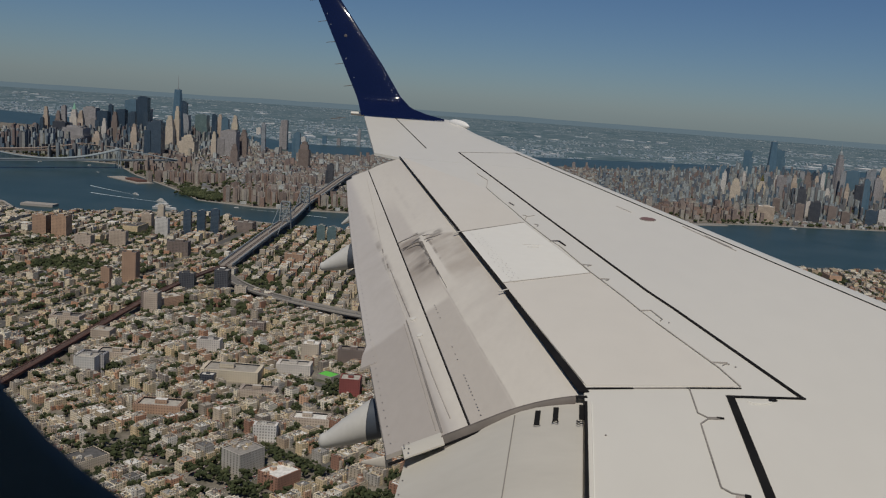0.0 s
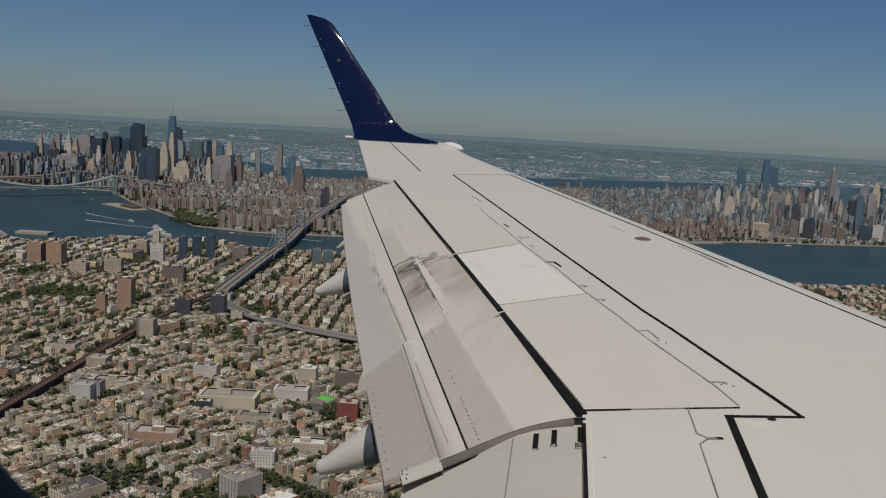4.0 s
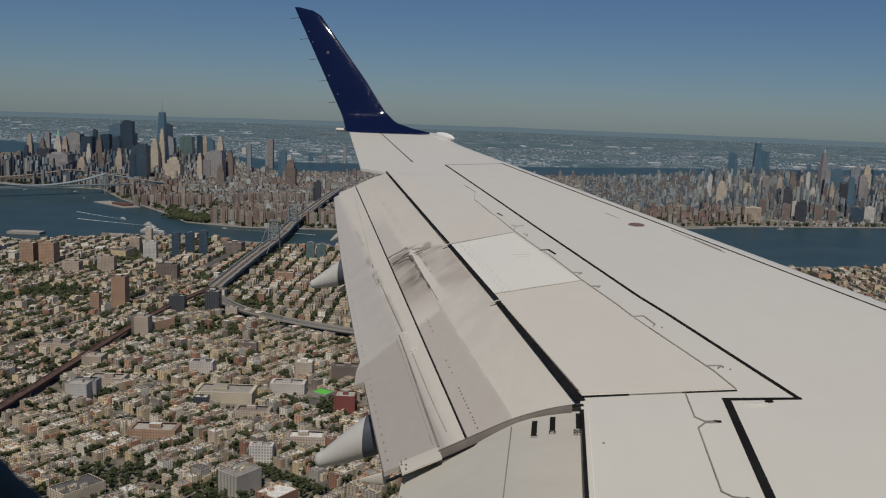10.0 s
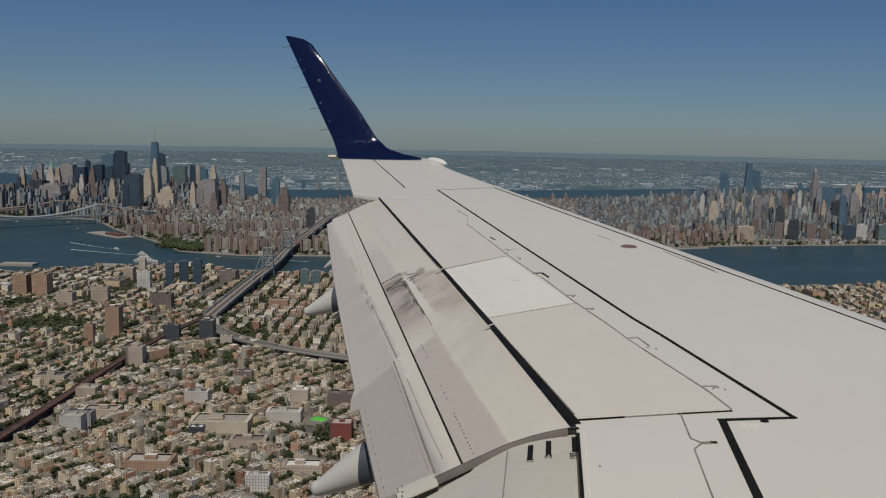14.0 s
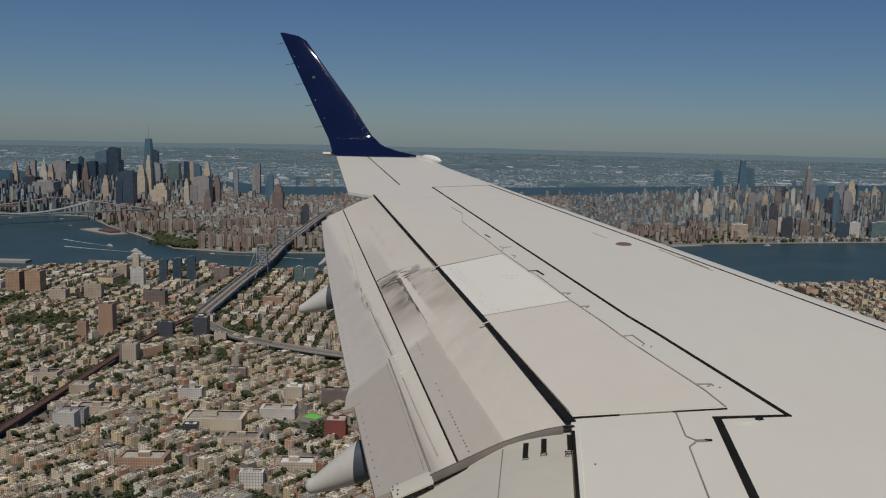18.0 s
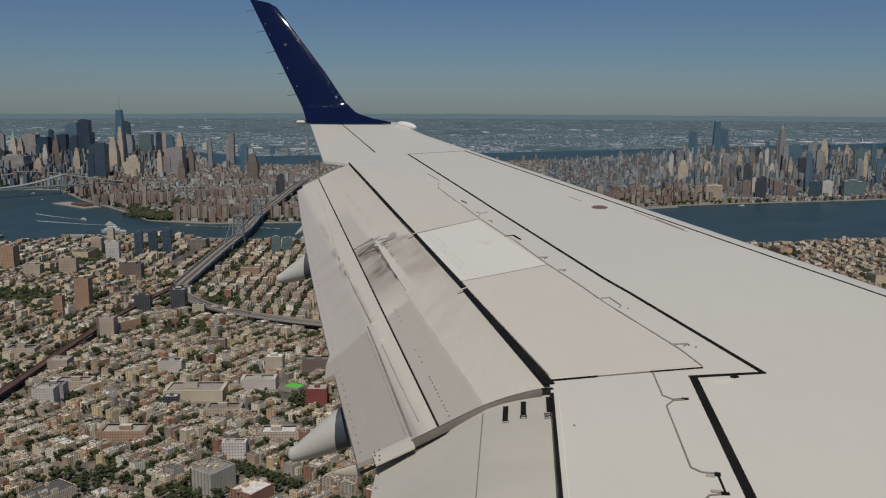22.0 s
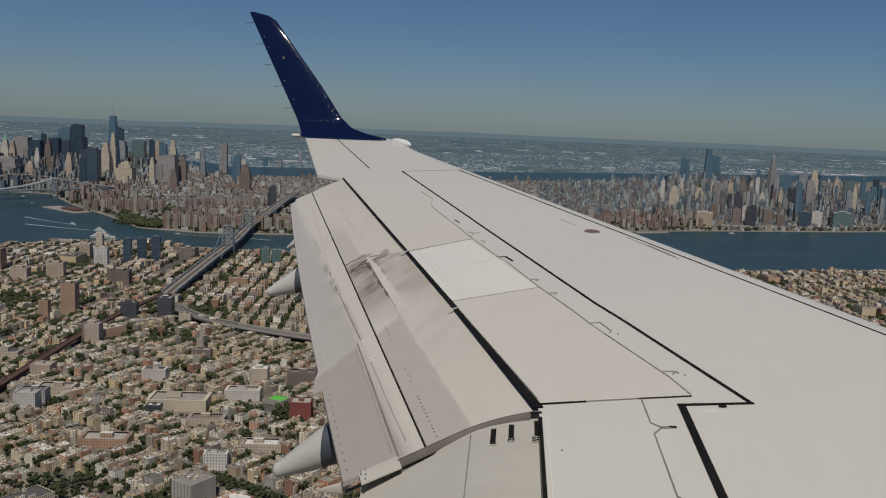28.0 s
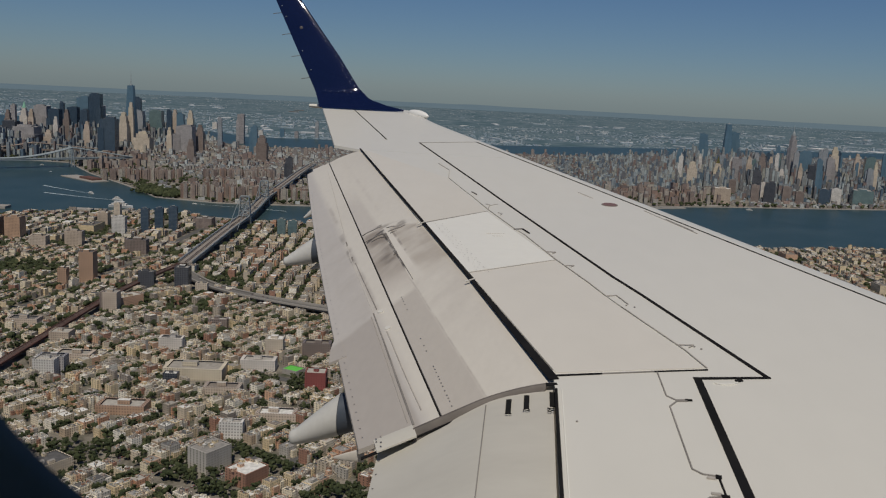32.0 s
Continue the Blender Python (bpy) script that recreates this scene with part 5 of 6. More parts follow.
def stepped_spire(x, y):
    t = empty("skyscraper", (x, y, 0), "stepped grey stone skyscraper with a tall antenna", "building", "town towers")
    s = Soup()
    for z0, z1, w in ((0, 8, 13), (8, 38, 8.8), (38, 47, 6.8), (47, 51.5, 4.6)):
        s.box(0, 0, z0, z1, w, w * 0.7, 0.5, lip=0.4)
    part("shaft", mesh_of("shaft", s.v, s.f, [TOWER["grey"], TOWER_ROOF], s.m), t)
    rings = [[Vector((r * math.cos(q), r * math.sin(q), z)) for q in np.linspace(0, 2 * math.pi, 8, endpoint=False)] for r, z in ((2.0, 51.5), (1.7, 54), (0.6, 56), (0.3, 59), (0.08, 64))]
    part("antenna", loft("antenna", rings, STEEL_GREY, False), t)
    KEEP_CLEAR.append((x, y, 12))


stepped_spire(292, 1041)

# ---- roads, railway and bridges ----
KEEP_CLEAR.append((-63.5, 241, 4.5))
EL = [(-137, 120), (-138, 170), (-141, 214), (-149, 300), (-150, 335), (-147, 372)]
BRIDGE = [(-145, 366), (-157, 455), (-161.4, 496.5), (-168, 540), (-176, 582), (-182, 640), (-198, 768), (-203, 822)]
HIGHWAY = [(-139, 352), (-124, 330), (-105, 322), (-70, 308), (-20, 300), (60, 302), (180, 320), (400, 380)]
AVENUE = [(-190, 130), (-176, 250), (-170, 350), (-180, 505)]
PARK = [(-205, 345, 17), (-118, 345, 11), (-136, 368, 6), (-95, 176, 9), (-175, 640, 24), (-262, 612, 20), (-163, 395, 7), (-60, 232, 7), (-20, 130, 14), (-118, 300, 8)]


def ribbon(name, pts, w, z0, z1, mat, label, kind="structure", category="road", side=0.5):
    rows = []
    P = [Vector(p) for p in pts]
    fine = []
    for a, b in zip(P, P[1:]):
        n = max(2, int((b - a).length / 6))
        fine += [a.lerp(b, i / n) for i in range(n)]
    fine.append(P[-1])
    for _ in range(12):
        fine = [fine[0]] + [(fine[i - 1] + fine[i] * 2 + fine[i + 1]) / 4 for i in range(1, len(fine) - 1)] + [fine[-1]]
    k = len(fine)
    for i, p in enumerate(fine):
        t = (fine[min(i + 1, k - 1)] - fine[max(i - 1, 0)]).normalized()
        s = Vector((-t.y, t.x))
        z = z0 + (z1 - z0) * i / (k - 1)
        a, b = p + s * (w / 2), p - s * (w / 2)
        rows.append([(a.x, a.y, z + side), (*(a - s * 0.25), z + side), (*(a - s * 0.25), z), (*(b + s * 0.25), z), (*(b + s * 0.25), z + side), (b.x, b.y, z + side)])
    ob = tagged(new(name, grid_mesh(name, rows, mat, 0.6, False)), label, category, kind=kind)
    return ob, fine


def piers(name, fine, z0, z1, parent, step=3, w=2.4):
    k = len(fine)
    for i in range(1, k - 1, step):
        s = Soup()
        z = z0 + (z1 - z0) * i / (k - 1)
        s.box(0, 0, 0, z - 0.5, w, 0.6, 0.1)
        part(name, mesh_of(name, s.v, s.f, [CONCRETE, CONCRETE], s.m), parent, loc=(fine[i].x, fine[i].y, 0))


el = empty("elevated_railway", (0, 0, 0), "rust-brown elevated railway viaduct above a street", "railway")
ob, fine = ribbon("track_deck", EL, 2.6, 1.6, 2.6, RUST, "", "", "", 0.3)
ob.parent = el
piers("pier", fine, 1.6, 2.6, el)
for off in (-0.9, -0.3, 0.3, 0.9):
    pts = [(x + off, y) for x, y in EL]
    ob, _ = ribbon("rail", pts, 0.3, 1.66, 2.66, TRACK, "", "", "", 0.02)
    ob.parent = el
hw = empty("elevated_highway", (0, 0, 0), "grey concrete elevated highway curving past the houses", "highway")
ob, hw_line = ribbon("road_deck", HIGHWAY, 5.0, 1.9, 1.9, ROADWAY, "", "", "", 0.45)
ob.parent = hw
for side in (-1, 1):
    rail = [p + Vector((-(b - a).y, (b - a).x)).normalized() * 2.42 * side for a, p, b in zip([hw_line[0]] + hw_line, hw_line, hw_line[1:] + [hw_line[-1]])]
    ob, _ = ribbon("parapet", rail, 0.7, 2.2, 2.2, CONCRETE, "pale concrete parapet", "", "", 0.3)
    ob.parent = hw
piers("pier", hw_line, 1.9, 1.9, hw, 3, 4.0)
ribbon("road_avenue", AVENUE, 3.0, 0.05, 0.05, ASPHALT, "straight grey asphalt avenue", "structure", "road", 0.04)
ribbon("road_street", [(-220, 258), (-120, 262), (-60, 232), (-10, 215)], 2.6, 0.05, 0.05, ASPHALT, "straight grey asphalt street", "structure", "road", 0.04)
ribbon("road_street", [(-80, 300), (-58, 250), (-48, 190), (-40, 120)], 2.4, 0.05, 0.05, ASPHALT, "straight grey asphalt street", "structure", "road", 0.04)


def beam(soup, p, q, w):
    """A square bar from p to q."""
    p, q = Vector(p), Vector(q)
    d = (q - p).normalized()
    a = d.cross(Vector((0.3, 0.7, 0.2))).normalized() * (w / 2)
    b = d.cross(a).normalized() * (w / 2)
    k = len(soup.v)
    soup.v += [tuple(e + u * a + v * b) for e in (p, q) for u, v in ((-1, -1), (1, -1), (1, 1), (-1, 1))]
    for i in range(4):
        soup.f.append((k + i, k + (i + 1) % 4, k + 4 + (i + 1) % 4, k + 4 + i))
        soup.m.append(0)
    soup.f += [(k, k + 3, k + 2, k + 1), (k + 4, k + 5, k + 6, k + 7)]
    soup.m += [0, 0]


def suspension_bridge(deck, towers, w, z_deck, z_top, steel, label, cable=0.16):
    b = empty("suspension_bridge", (0, 0, 0), label, "bridge")
    P = [Vector(p) for p in deck]
    fine = P
    for off, width, mat, name, lip in ((-0.26, 0.40, DECK, "road_deck", 0.35), (0.26, 0.40, DECK, "road_deck", 0.35), (0.0, 0.12, TRACK, "track_deck", 0.1), (-0.5, 0.07, steel, "stiffening_truss", 1.0), (0.5, 0.07, steel, "stiffening_truss", 1.0)):
        pts = []
        for i, p in enumerate(P):
            t = (P[min(i + 1, len(P) - 1)] - P[max(i - 1, 0)]).normalized()
            pts.append(p + Vector((-t.y, t.x)) * (off * w))
        ob, line_here = ribbon(name, pts, max(0.62, width * w), z_deck[0], z_deck[1], mat, "", "", "", lip)
        ob.parent = b
        if off == 0.0:
            fine = line_here
    piers("pier", fine[: len(fine) // 4], z_deck[0], z_deck[0], b, 3, w * 0.8)
    (x0, y0), (x1, y1) = towers
    t = (Vector((x1 - x0, y1 - y0))).normalized()
    side = Vector((-t.y, t.x))
    for x, y in towers:
        s = Soup()
        z_low = z_deck[0] - 1.0

        def leg(k, f, z):
            u = z / z_top
            o = side * (k * w * (0.60 - 0.20 * u)) + t * (f * (1.1 - 0.7 * u))
            return Vector((o.x, o.y, z))

        for k in (-1, 1):
            for f in (-1, 1):
                beam(s, leg(k, f, 0), leg(k, f, z_top), 0.5)
        levels = [z_low + (z_top - z_low) * i / 5 for i in range(6)]
        for za, zb in zip(levels, levels[1:]):
            for f in (-1, 1):
                beam(s, leg(-1, f, za), leg(1, f, za), 0.3)
                if za > z_deck[0] + 1.2:
                    beam(s, leg(-1, f, za), leg(1, f, zb), 0.22)
                    beam(s, leg(1, f, za), leg(-1, f, zb), 0.22)
            for k in (-1, 1):
                beam(s, leg(k, -1, za), leg(k, 1, zb), 0.2)
        beam(s, leg(-1, 0, z_top), leg(1, 0, z_top), 0.7)
        part("bridge_tower", mesh_of("bridge_tower", s.v, s.f, [steel], s.m), b, "riveted steel lattice tower", (x, y, 0))
    span = Vector((x1 - x0, y1 - y0)).length
    for k in (-1, 1):
        off = side * (k * w * 0.42)
        pts = []
        for i in range(-12, 37):
            u = i / 24
            p = Vector((x0, y0)) + t * (span * u) + off
            if 0 <= u <= 1:
                z = z_deck[0] + 1.5 + (z_top - z_deck[0] - 1.5) * (2 * u - 1) ** 2
            else:
                q = min(1.0, (abs(u - 0.5) - 0.5) / 0.5)
                z = z_top + (z_deck[0] + 0.5 - z_top) * q
            pts.append(Vector((p.x, p.y, z)))
        cu = bpy.data.curves.new("main_cable", "CURVE")
        cu.dimensions, cu.bevel_depth, cu.bevel_resolution = "3D", cable, 1
        sp = cu.splines.new("POLY")
        sp.points.add(len(pts) - 1)
        for q, p in zip(sp.points, pts):
            q.co = (*p, 1)
        cu.materials.append(steel)
        part("main_cable", cu, b)
        for i in range(1, 24):
            u = i / 24
            p = Vector((x0, y0)) + t * (span * u) + off
            z = z_deck[0] + 1.5 + (z_top - z_deck[0] - 1.5) * (2 * u - 1) ** 2
            s = Soup()
            s.box(0, 0, z_deck[0], z, 0.09, 0.09, 0)
            part("hanger", mesh_of("hanger", s.v, s.f, [steel, steel], s.m), b, loc=(p.x, p.y, 0))
    return b


suspension_bridge(BRIDGE, ((-161.4, 496.5), (-176, 582)), 6.0, (3.4, 7.0), 16.5, STEEL_GREY, "grey steel suspension bridge with two lattice towers over the river")
suspension_bridge([(-540, 575), (-470, 660), (-399, 747), (-365, 790)], ((-470, 660), (-399, 747)), 5.0, (7.0, 7.0), 17.0, STEEL_BLUE, "distant blue-grey steel suspension bridge over the river", 0.6)
suspension_bridge([(-620, 650), (-560, 715), (-472, 812), (-440, 848)], ((-560, 715), (-472, 812)), 4.0, (6.5, 6.5), 14.0, BROWNSTONE, "distant brownstone-towered suspension bridge over the river", 0.4)


# ---- ordinary houses ----


def blocked(x, y, pad):
    if clear(x, y):
        return True
    for px, py, r in PARK:
        if (x - px) ** 2 + (y - py) ** 2 < r * r:
            return True
    if seg_dist(x, y, EL) < 2.6 + pad or seg_dist(x, y, HIGHWAY) < 3.6 + pad or seg_dist(x, y, AVENUE) < 2.2 + pad:
        return True
    return y > 360 and seg_dist(x, y, BRIDGE) < 4 + pad


def in_view(x, y, margin=6):
    az = math.degrees(math.atan2(x, y))
    return -6 - 31 - margin < az < -6 + 31 + margin


HOUSES_BUILT = []


def near_house(x, y):
    """The stretch of houses nearest below the wing's trailing edge."""
    return len(HOUSES_BUILT) < 400 and 100 < y < 205 and -0.62 * y < x < -0.24 * y


def row_house(x, y, h, w, d, ang, rnd):
    """One house: walls with parapet, flat roof, stair bulkhead, chimney."""
    t = empty("row_house", (x, y, 0), "low flat-roofed brick row house with parapet beside its street", "house", "row houses")
    t.rotation_euler = (0, 0, ang)
    HOUSES_BUILT.append(t)
    s = Soup()
    s.box(0, 0, 0, h, w, d, 0, lip=0.12)
    part("wall", mesh_of("wall", s.v[:12], s.f[:8], LOW_WALL), t)
    part("roof", mesh_of("roof", s.v[12:], [(0, 1, 2, 3)], LOW_ROOF), t)
    q = rnd.uniform(0.3, 0.5)
    s = Soup()
    s.box(0, 0, 0, rnd.uniform(0.3, 0.55), q, q * 1.4, 0)
    part("roof_bulkhead", mesh_of("roof_bulkhead", s.v, s.f, [LOW_WALL, LOW_ROOF], s.m), t, loc=(rnd.uniform(-0.2, 0.2) * w, rnd.uniform(-0.25, 0.25) * d, h - 0.1))
    s = Soup()
    s.box(0, 0, 0, 0.4, 0.16, 0.2, 0)
    part("chimney", mesh_of("chimney", s.v, s.f, [LOW_WALL, LOW_ROOF], s.m), t, loc=(w * 0.4, -d * 0.36, h - 0.05))
    if rnd.random() < 0.7:
        s = Soup()
        s.box(0, 0, 0, h * rnd.uniform(0.4, 0.75), w * 0.28, d * rnd.uniform(0.45, 0.8), 0, lip=0.06)
        part("rear_extension", mesh_of("rear_extension", s.v, s.f, [LOW_WALL, LOW_ROOF], s.m), t, loc=(w * 0.63, rnd.uniform(-0.1, 0.1) * d, 0))
    if rnd.random() < 0.12:
        rings = [[Vector((r * math.cos(q), r * math.sin(q), z)) for q in np.linspace(0, 2 * math.pi, 10, endpoint=False)] for r, z in ((0.3, 0.25), (0.3, 0.8), (0.02, 1.0))]
        part("water_tank", loft("water_tank", rings, BROWNSTONE, False), t, "wooden rooftop water tank", (rnd.uniform(-0.2, 0.2) * w, rnd.uniform(-0.2, 0.2) * d, h - 0.25))
    for _ in range(rnd.choice((1, 2, 3, 4))):
        s = Soup()
        s.box(0, 0, -0.1, 0.12, 0.16, 0.22, 0)
        part("roof_vent", mesh_of("roof_vent", s.v, s.f, [STEEL_GREY, STEEL_GREY], s.m), t, loc=(rnd.uniform(-0.3, 0.3) * w, rnd.uniform(-0.3, 0.3) * d, h))


def fill_blocks(houses, trees, region, ang, bw, bl, street, lot, height, rnd, green=0.5):
    """Streets and rows of attached houses on a turned grid."""
    (xa, ya), (xb, yb) = region["box"]
    cx, cy = (xa + xb) / 2, (ya + yb) / 2
    c, s = math.cos(ang), math.sin(ang)
    R = math.hypot(xb - xa, yb - ya) / 2
    u = -R
    while u < R:
        v = -R
        while v < R:
            kind = rnd.random()
            x, y = cx + c * (u + bw / 2) - s * (v + bl / 2), cy + s * (u + bw / 2) + c * (v + bl / 2)
            inside = xa < x < xb and ya < y < yb and in_view(x, y) and region["ok"](x, y) and not blocked(x, y, 6)
            if inside and kind < 0.07:
                # a large flat-roofed building on half the block, yards and trees on the rest
                hh = height * rnd.uniform(1.1, 2.2)
                houses.box(x, y, 0, hh, bw * 0.72, bl * rnd.uniform(0.3, 0.55), ang, lip=0.2)
                for _ in range(6):
                    houses.box(x + rnd.uniform(-0.25, 0.25) * bw, y + rnd.uniform(-0.15, 0.15) * bl, hh - 0.2, hh + 0.5, rnd.uniform(0.5, 1.2), rnd.uniform(0.5, 1.5), ang)
            rows_here = (0, 1) if not (inside and kind < 0.13) else ()
            if not rows_here:
                for _ in range(26):
                    uu, vv = u + rnd.uniform(0, bw), v + (rnd.choice((rnd.uniform(0, 0.22), rnd.uniform(0.78, 1.0))) if kind < 0.10 else rnd.random()) * bl
                    tx, ty = cx + c * uu - s * vv, cy + s * uu + c * vv
                    if not blocked(tx, ty, 0.4):
                        tree_clumps(trees, tx, ty, rnd.uniform(0.7, 1.35), rnd)
            for row in rows_here:
                k = 0.0
                run, run_h = 0, height
                while k < bl - 0.4:
                    w = min(lot * rnd.choice((0.8, 0.9, 1, 1, 1, 1.2, 1.5, 2.0, 2.8)), bl - k)
                    depth = bw * rnd.uniform(0.22, 0.40)
                    uu = u + (depth / 2 if row == 0 else bw - depth / 2)
                    vv = v + k + w / 2
                    x, y = cx + c * uu - s * vv, cy + s * uu + c * vv
                    k += w
                    if not (xa < x < xb and ya < y < yb) or not in_view(x, y) or not region["ok"](x, y) or blocked(x, y, 0.6):
                        continue
                    if rnd.random() < 0.11:
                        if rnd.random() < 0.7:
                            tree_clumps(trees, x, y, rnd.uniform(0.5, 0.9), rnd)
                        continue
                    if run <= 0:
                        run, run_h = rnd.randint(2, 6), height * rnd.choice((0.75, 0.85, 0.95, 1, 1, 1.1, 1.2, 1.4))
                    run -= 1
                    h = run_h * rnd.uniform(0.94, 1.06) * (1.2 if w > lot * 2 else 1)
                    if rnd.random() < 0.012:
                        h *= rnd.uniform(1.4, 1.8)
                    if near_house(x, y):
                        row_house(x, y, h, depth, w * 0.985, ang, rnd)
                        continue
                    houses.box(x, y, 0, h, depth, w * 0.985, ang, lip=0.12)
                    if w > lot * 1.6 and rnd.random() < 0.6:
                        houses.box(x + c * depth * rnd.uniform(-0.2, 0.2), y + s * depth * rnd.uniform(-0.2, 0.2), h - 0.1, h + rnd.uniform(0.3, 0.8), depth * rnd.uniform(0.3, 0.6), w * rnd.uniform(0.3, 0.6), ang, lip=0.08)
                    if rnd.random() < 0.7:
                        q = rnd.uniform(0.3, 0.55)
                        houses.box(x + rnd.uniform(-0.3, 0.3) * depth * 0.6, y + rnd.uniform(-0.3, 0.3) * w * 0.6, h - 0.12, h + rnd.uniform(0.2, 0.55), q, q * 1.4, ang)
                    if y < 300:
                        for _ in range(rnd.choice((1, 2, 3))):
                            q = rnd.uniform(0.12, 0.26)
                            houses.box(x + rnd.uniform(-0.35, 0.35) * depth * 0.8, y + rnd.uniform(-0.35, 0.35) * w * 0.8, h - 0.12, h + rnd.uniform(0.1, 0.35), q, q * rnd.uniform(1, 2), ang)
                        if rnd.random() < 0.55:
                            back = depth * 0.62 * (1 if row == 0 else -1)
                            houses.box(x + c * back, y + s * back, 0, h * rnd.uniform(0.35, 0.8), depth * 0.3, w * rnd.uniform(0.4, 0.85), ang, lip=0.06)
            # cars at the kerb
            for _ in range(int(bl * 1.1)):
                uu, vv = u + bw + street * rnd.choice((0.32, 0.68)), v + rnd.uniform(0, bl)
                x, y = cx + c * uu - s * vv, cy + s * uu + c * vv
                if y < 270 and xa < x < xb and ya < y < yb and in_view(x, y, 1) and region["ok"](x, y) and not blocked(x, y, 0.4):
                    cars.box(x, y, 0.03, 0.15, 0.3, 0.75, ang)
                    cars.box(x, y, 0.15, 0.25, 0.26, 0.42, ang)
            # trees behind the houses and along the kerb
            n = int(bl * green)
            for _ in range(n):
                uu = u + (bw / 2 + rnd.uniform(-0.08, 0.08) * bw if rnd.random() < 0.3 else bw + street * rnd.choice((0.15, 0.85)))
                vv = v + rnd.uniform(0, bl)
                x, y = cx + c * uu - s * vv, cy + s * uu + c * vv
                if xa < x < xb and ya < y < yb and in_view(x, y) and region["ok"](x, y) and not blocked(x, y, 0.4):
                    tree_clumps(trees, x, y, rnd.uniform(0.55, 1.3), rnd)
            v += bl + street
        u += bw + street


rnd = random.Random(7)
houses, trees, cars = Soup(), Soup(), Soup()
HW_Y = lambda x: float(np.interp(x, [p[0] for p in HIGHWAY], [p[1] for p in HIGHWAY]))
fill_blocks(houses, trees, {"box": ((-330, 95), (-140, 405)), "ok": lambda x, y: True}, radians(-8), 8.4, 22, 3.1, 0.98, 2.1, rnd, 2.1)
fill_blocks(houses, trees, {"box": ((-140, 95), (330, 330)), "ok": lambda x, y: y < HW_Y(x)}, radians(-28), 8.2, 21, 3.1, 0.98, 2.25, rnd, 1.9)
fill_blocks(houses, trees, {"box": ((-140, 290), (330, 560)), "ok": lambda x, y: y > HW_Y(x) and y < brooklyn_y(x) - 6}, radians(6), 9, 24, 2.9, 1.25, 2.6, rnd, 1.1)
fill_blocks(houses, trees, {"box": ((-330, 405), (-140, 520)), "ok": lambda x, y: y < brooklyn_y(x) - 8}, radians(6), 11, 34, 3.0, 2.0, 2.3, rnd, 0.9)
houses.done("row_houses", [LOW_WALL, LOW_ROOF], "rows of low brick and stucco houses with flat roofs along streets", "houses")
for px, py, r in PARK:
    for _ in range(int(r * r * 0.55)):
        t, q = rnd.uniform(0, 6.28), r * math.sqrt(rnd.random())
        x, y = px + q * math.cos(t), py + q * math.sin(t) * 0.8
        if not clear(x, y) and seg_dist(x, y, EL) > 2.5 and seg_dist(x, y, HIGHWAY) > 3.5:
            tree_clumps(trees, x, y, rnd.uniform(0.7, 1.3), rnd)
trees.done("street_trees", [LEAVES], "dark green leafy trees along streets and in yards", "trees")

for a, b in zip(hw_line, hw_line[1:]):
    t = (b - a).normalized()
    for _ in range(rnd.choice((0, 1, 2, 3, 4))):
        p = a.lerp(b, rnd.random()) + Vector((-t.y, t.x)) * rnd.choice((-1.7, -0.9, 0.9, 1.7))
        cars.box(p.x, p.y, 1.9, 2.04, 0.8, 0.34, math.atan2(t.y, t.x))
        cars.box(p.x, p.y, 2.04, 2.16, 0.44, 0.3, math.atan2(t.y, t.x))
cars.done("parked_cars", [CAR_PAINT, CAR_PAINT], "parked cars of many colours along the street kerbs", "cars")

# the island: brown slabs by the river, mid-rise behind, then the far bank
BLOCKS = []


def apartment_block(x, y, h, w, d, ang, wall, label, rnd):
    t = empty("apartment_block", (x, y, 0), label, "building", "island apartment blocks")
    t.rotation_euler = (0, 0, ang)
    BLOCKS.append(t)
    s = Soup()
    s.box(0, 0, 0, h, w, d, 0, lip=0.3)
    part("wall", mesh_of("wall", s.v[:12], s.f[:8], wall), t)
    part("roof", mesh_of("roof", s.v[12:], [(0, 1, 2, 3)], LOW_ROOF), t)
    s = Soup()
    s.box(0, 0, 0, rnd.uniform(0.8, 1.4), w * 0.35, d * 0.4, 0)
    part("roof_bulkhead", mesh_of("roof_bulkhead", s.v, s.f, [wall, LOW_ROOF], s.m), t, loc=(rnd.uniform(-0.2, 0.2) * w, 0, h - 0.25))


# more high-rises of midtown
for k in range(64):
    x = rnd.uniform(175, 560)
    y = manhattan_y(x) + rnd.uniform(60, 420)
    if clear(x, y) or not in_view(x, y, 0):
        continue
    tower(round(x), round(y), rnd.uniform(3.2, 7.5), rnd.uniform(17, 36) * (1 if x > 230 else 0.8), rnd.choice(("dark", "navyglass", "slate", "slate", "grey", "tan", "brown", "glass", "glass", "navy", "stone", "teal")))


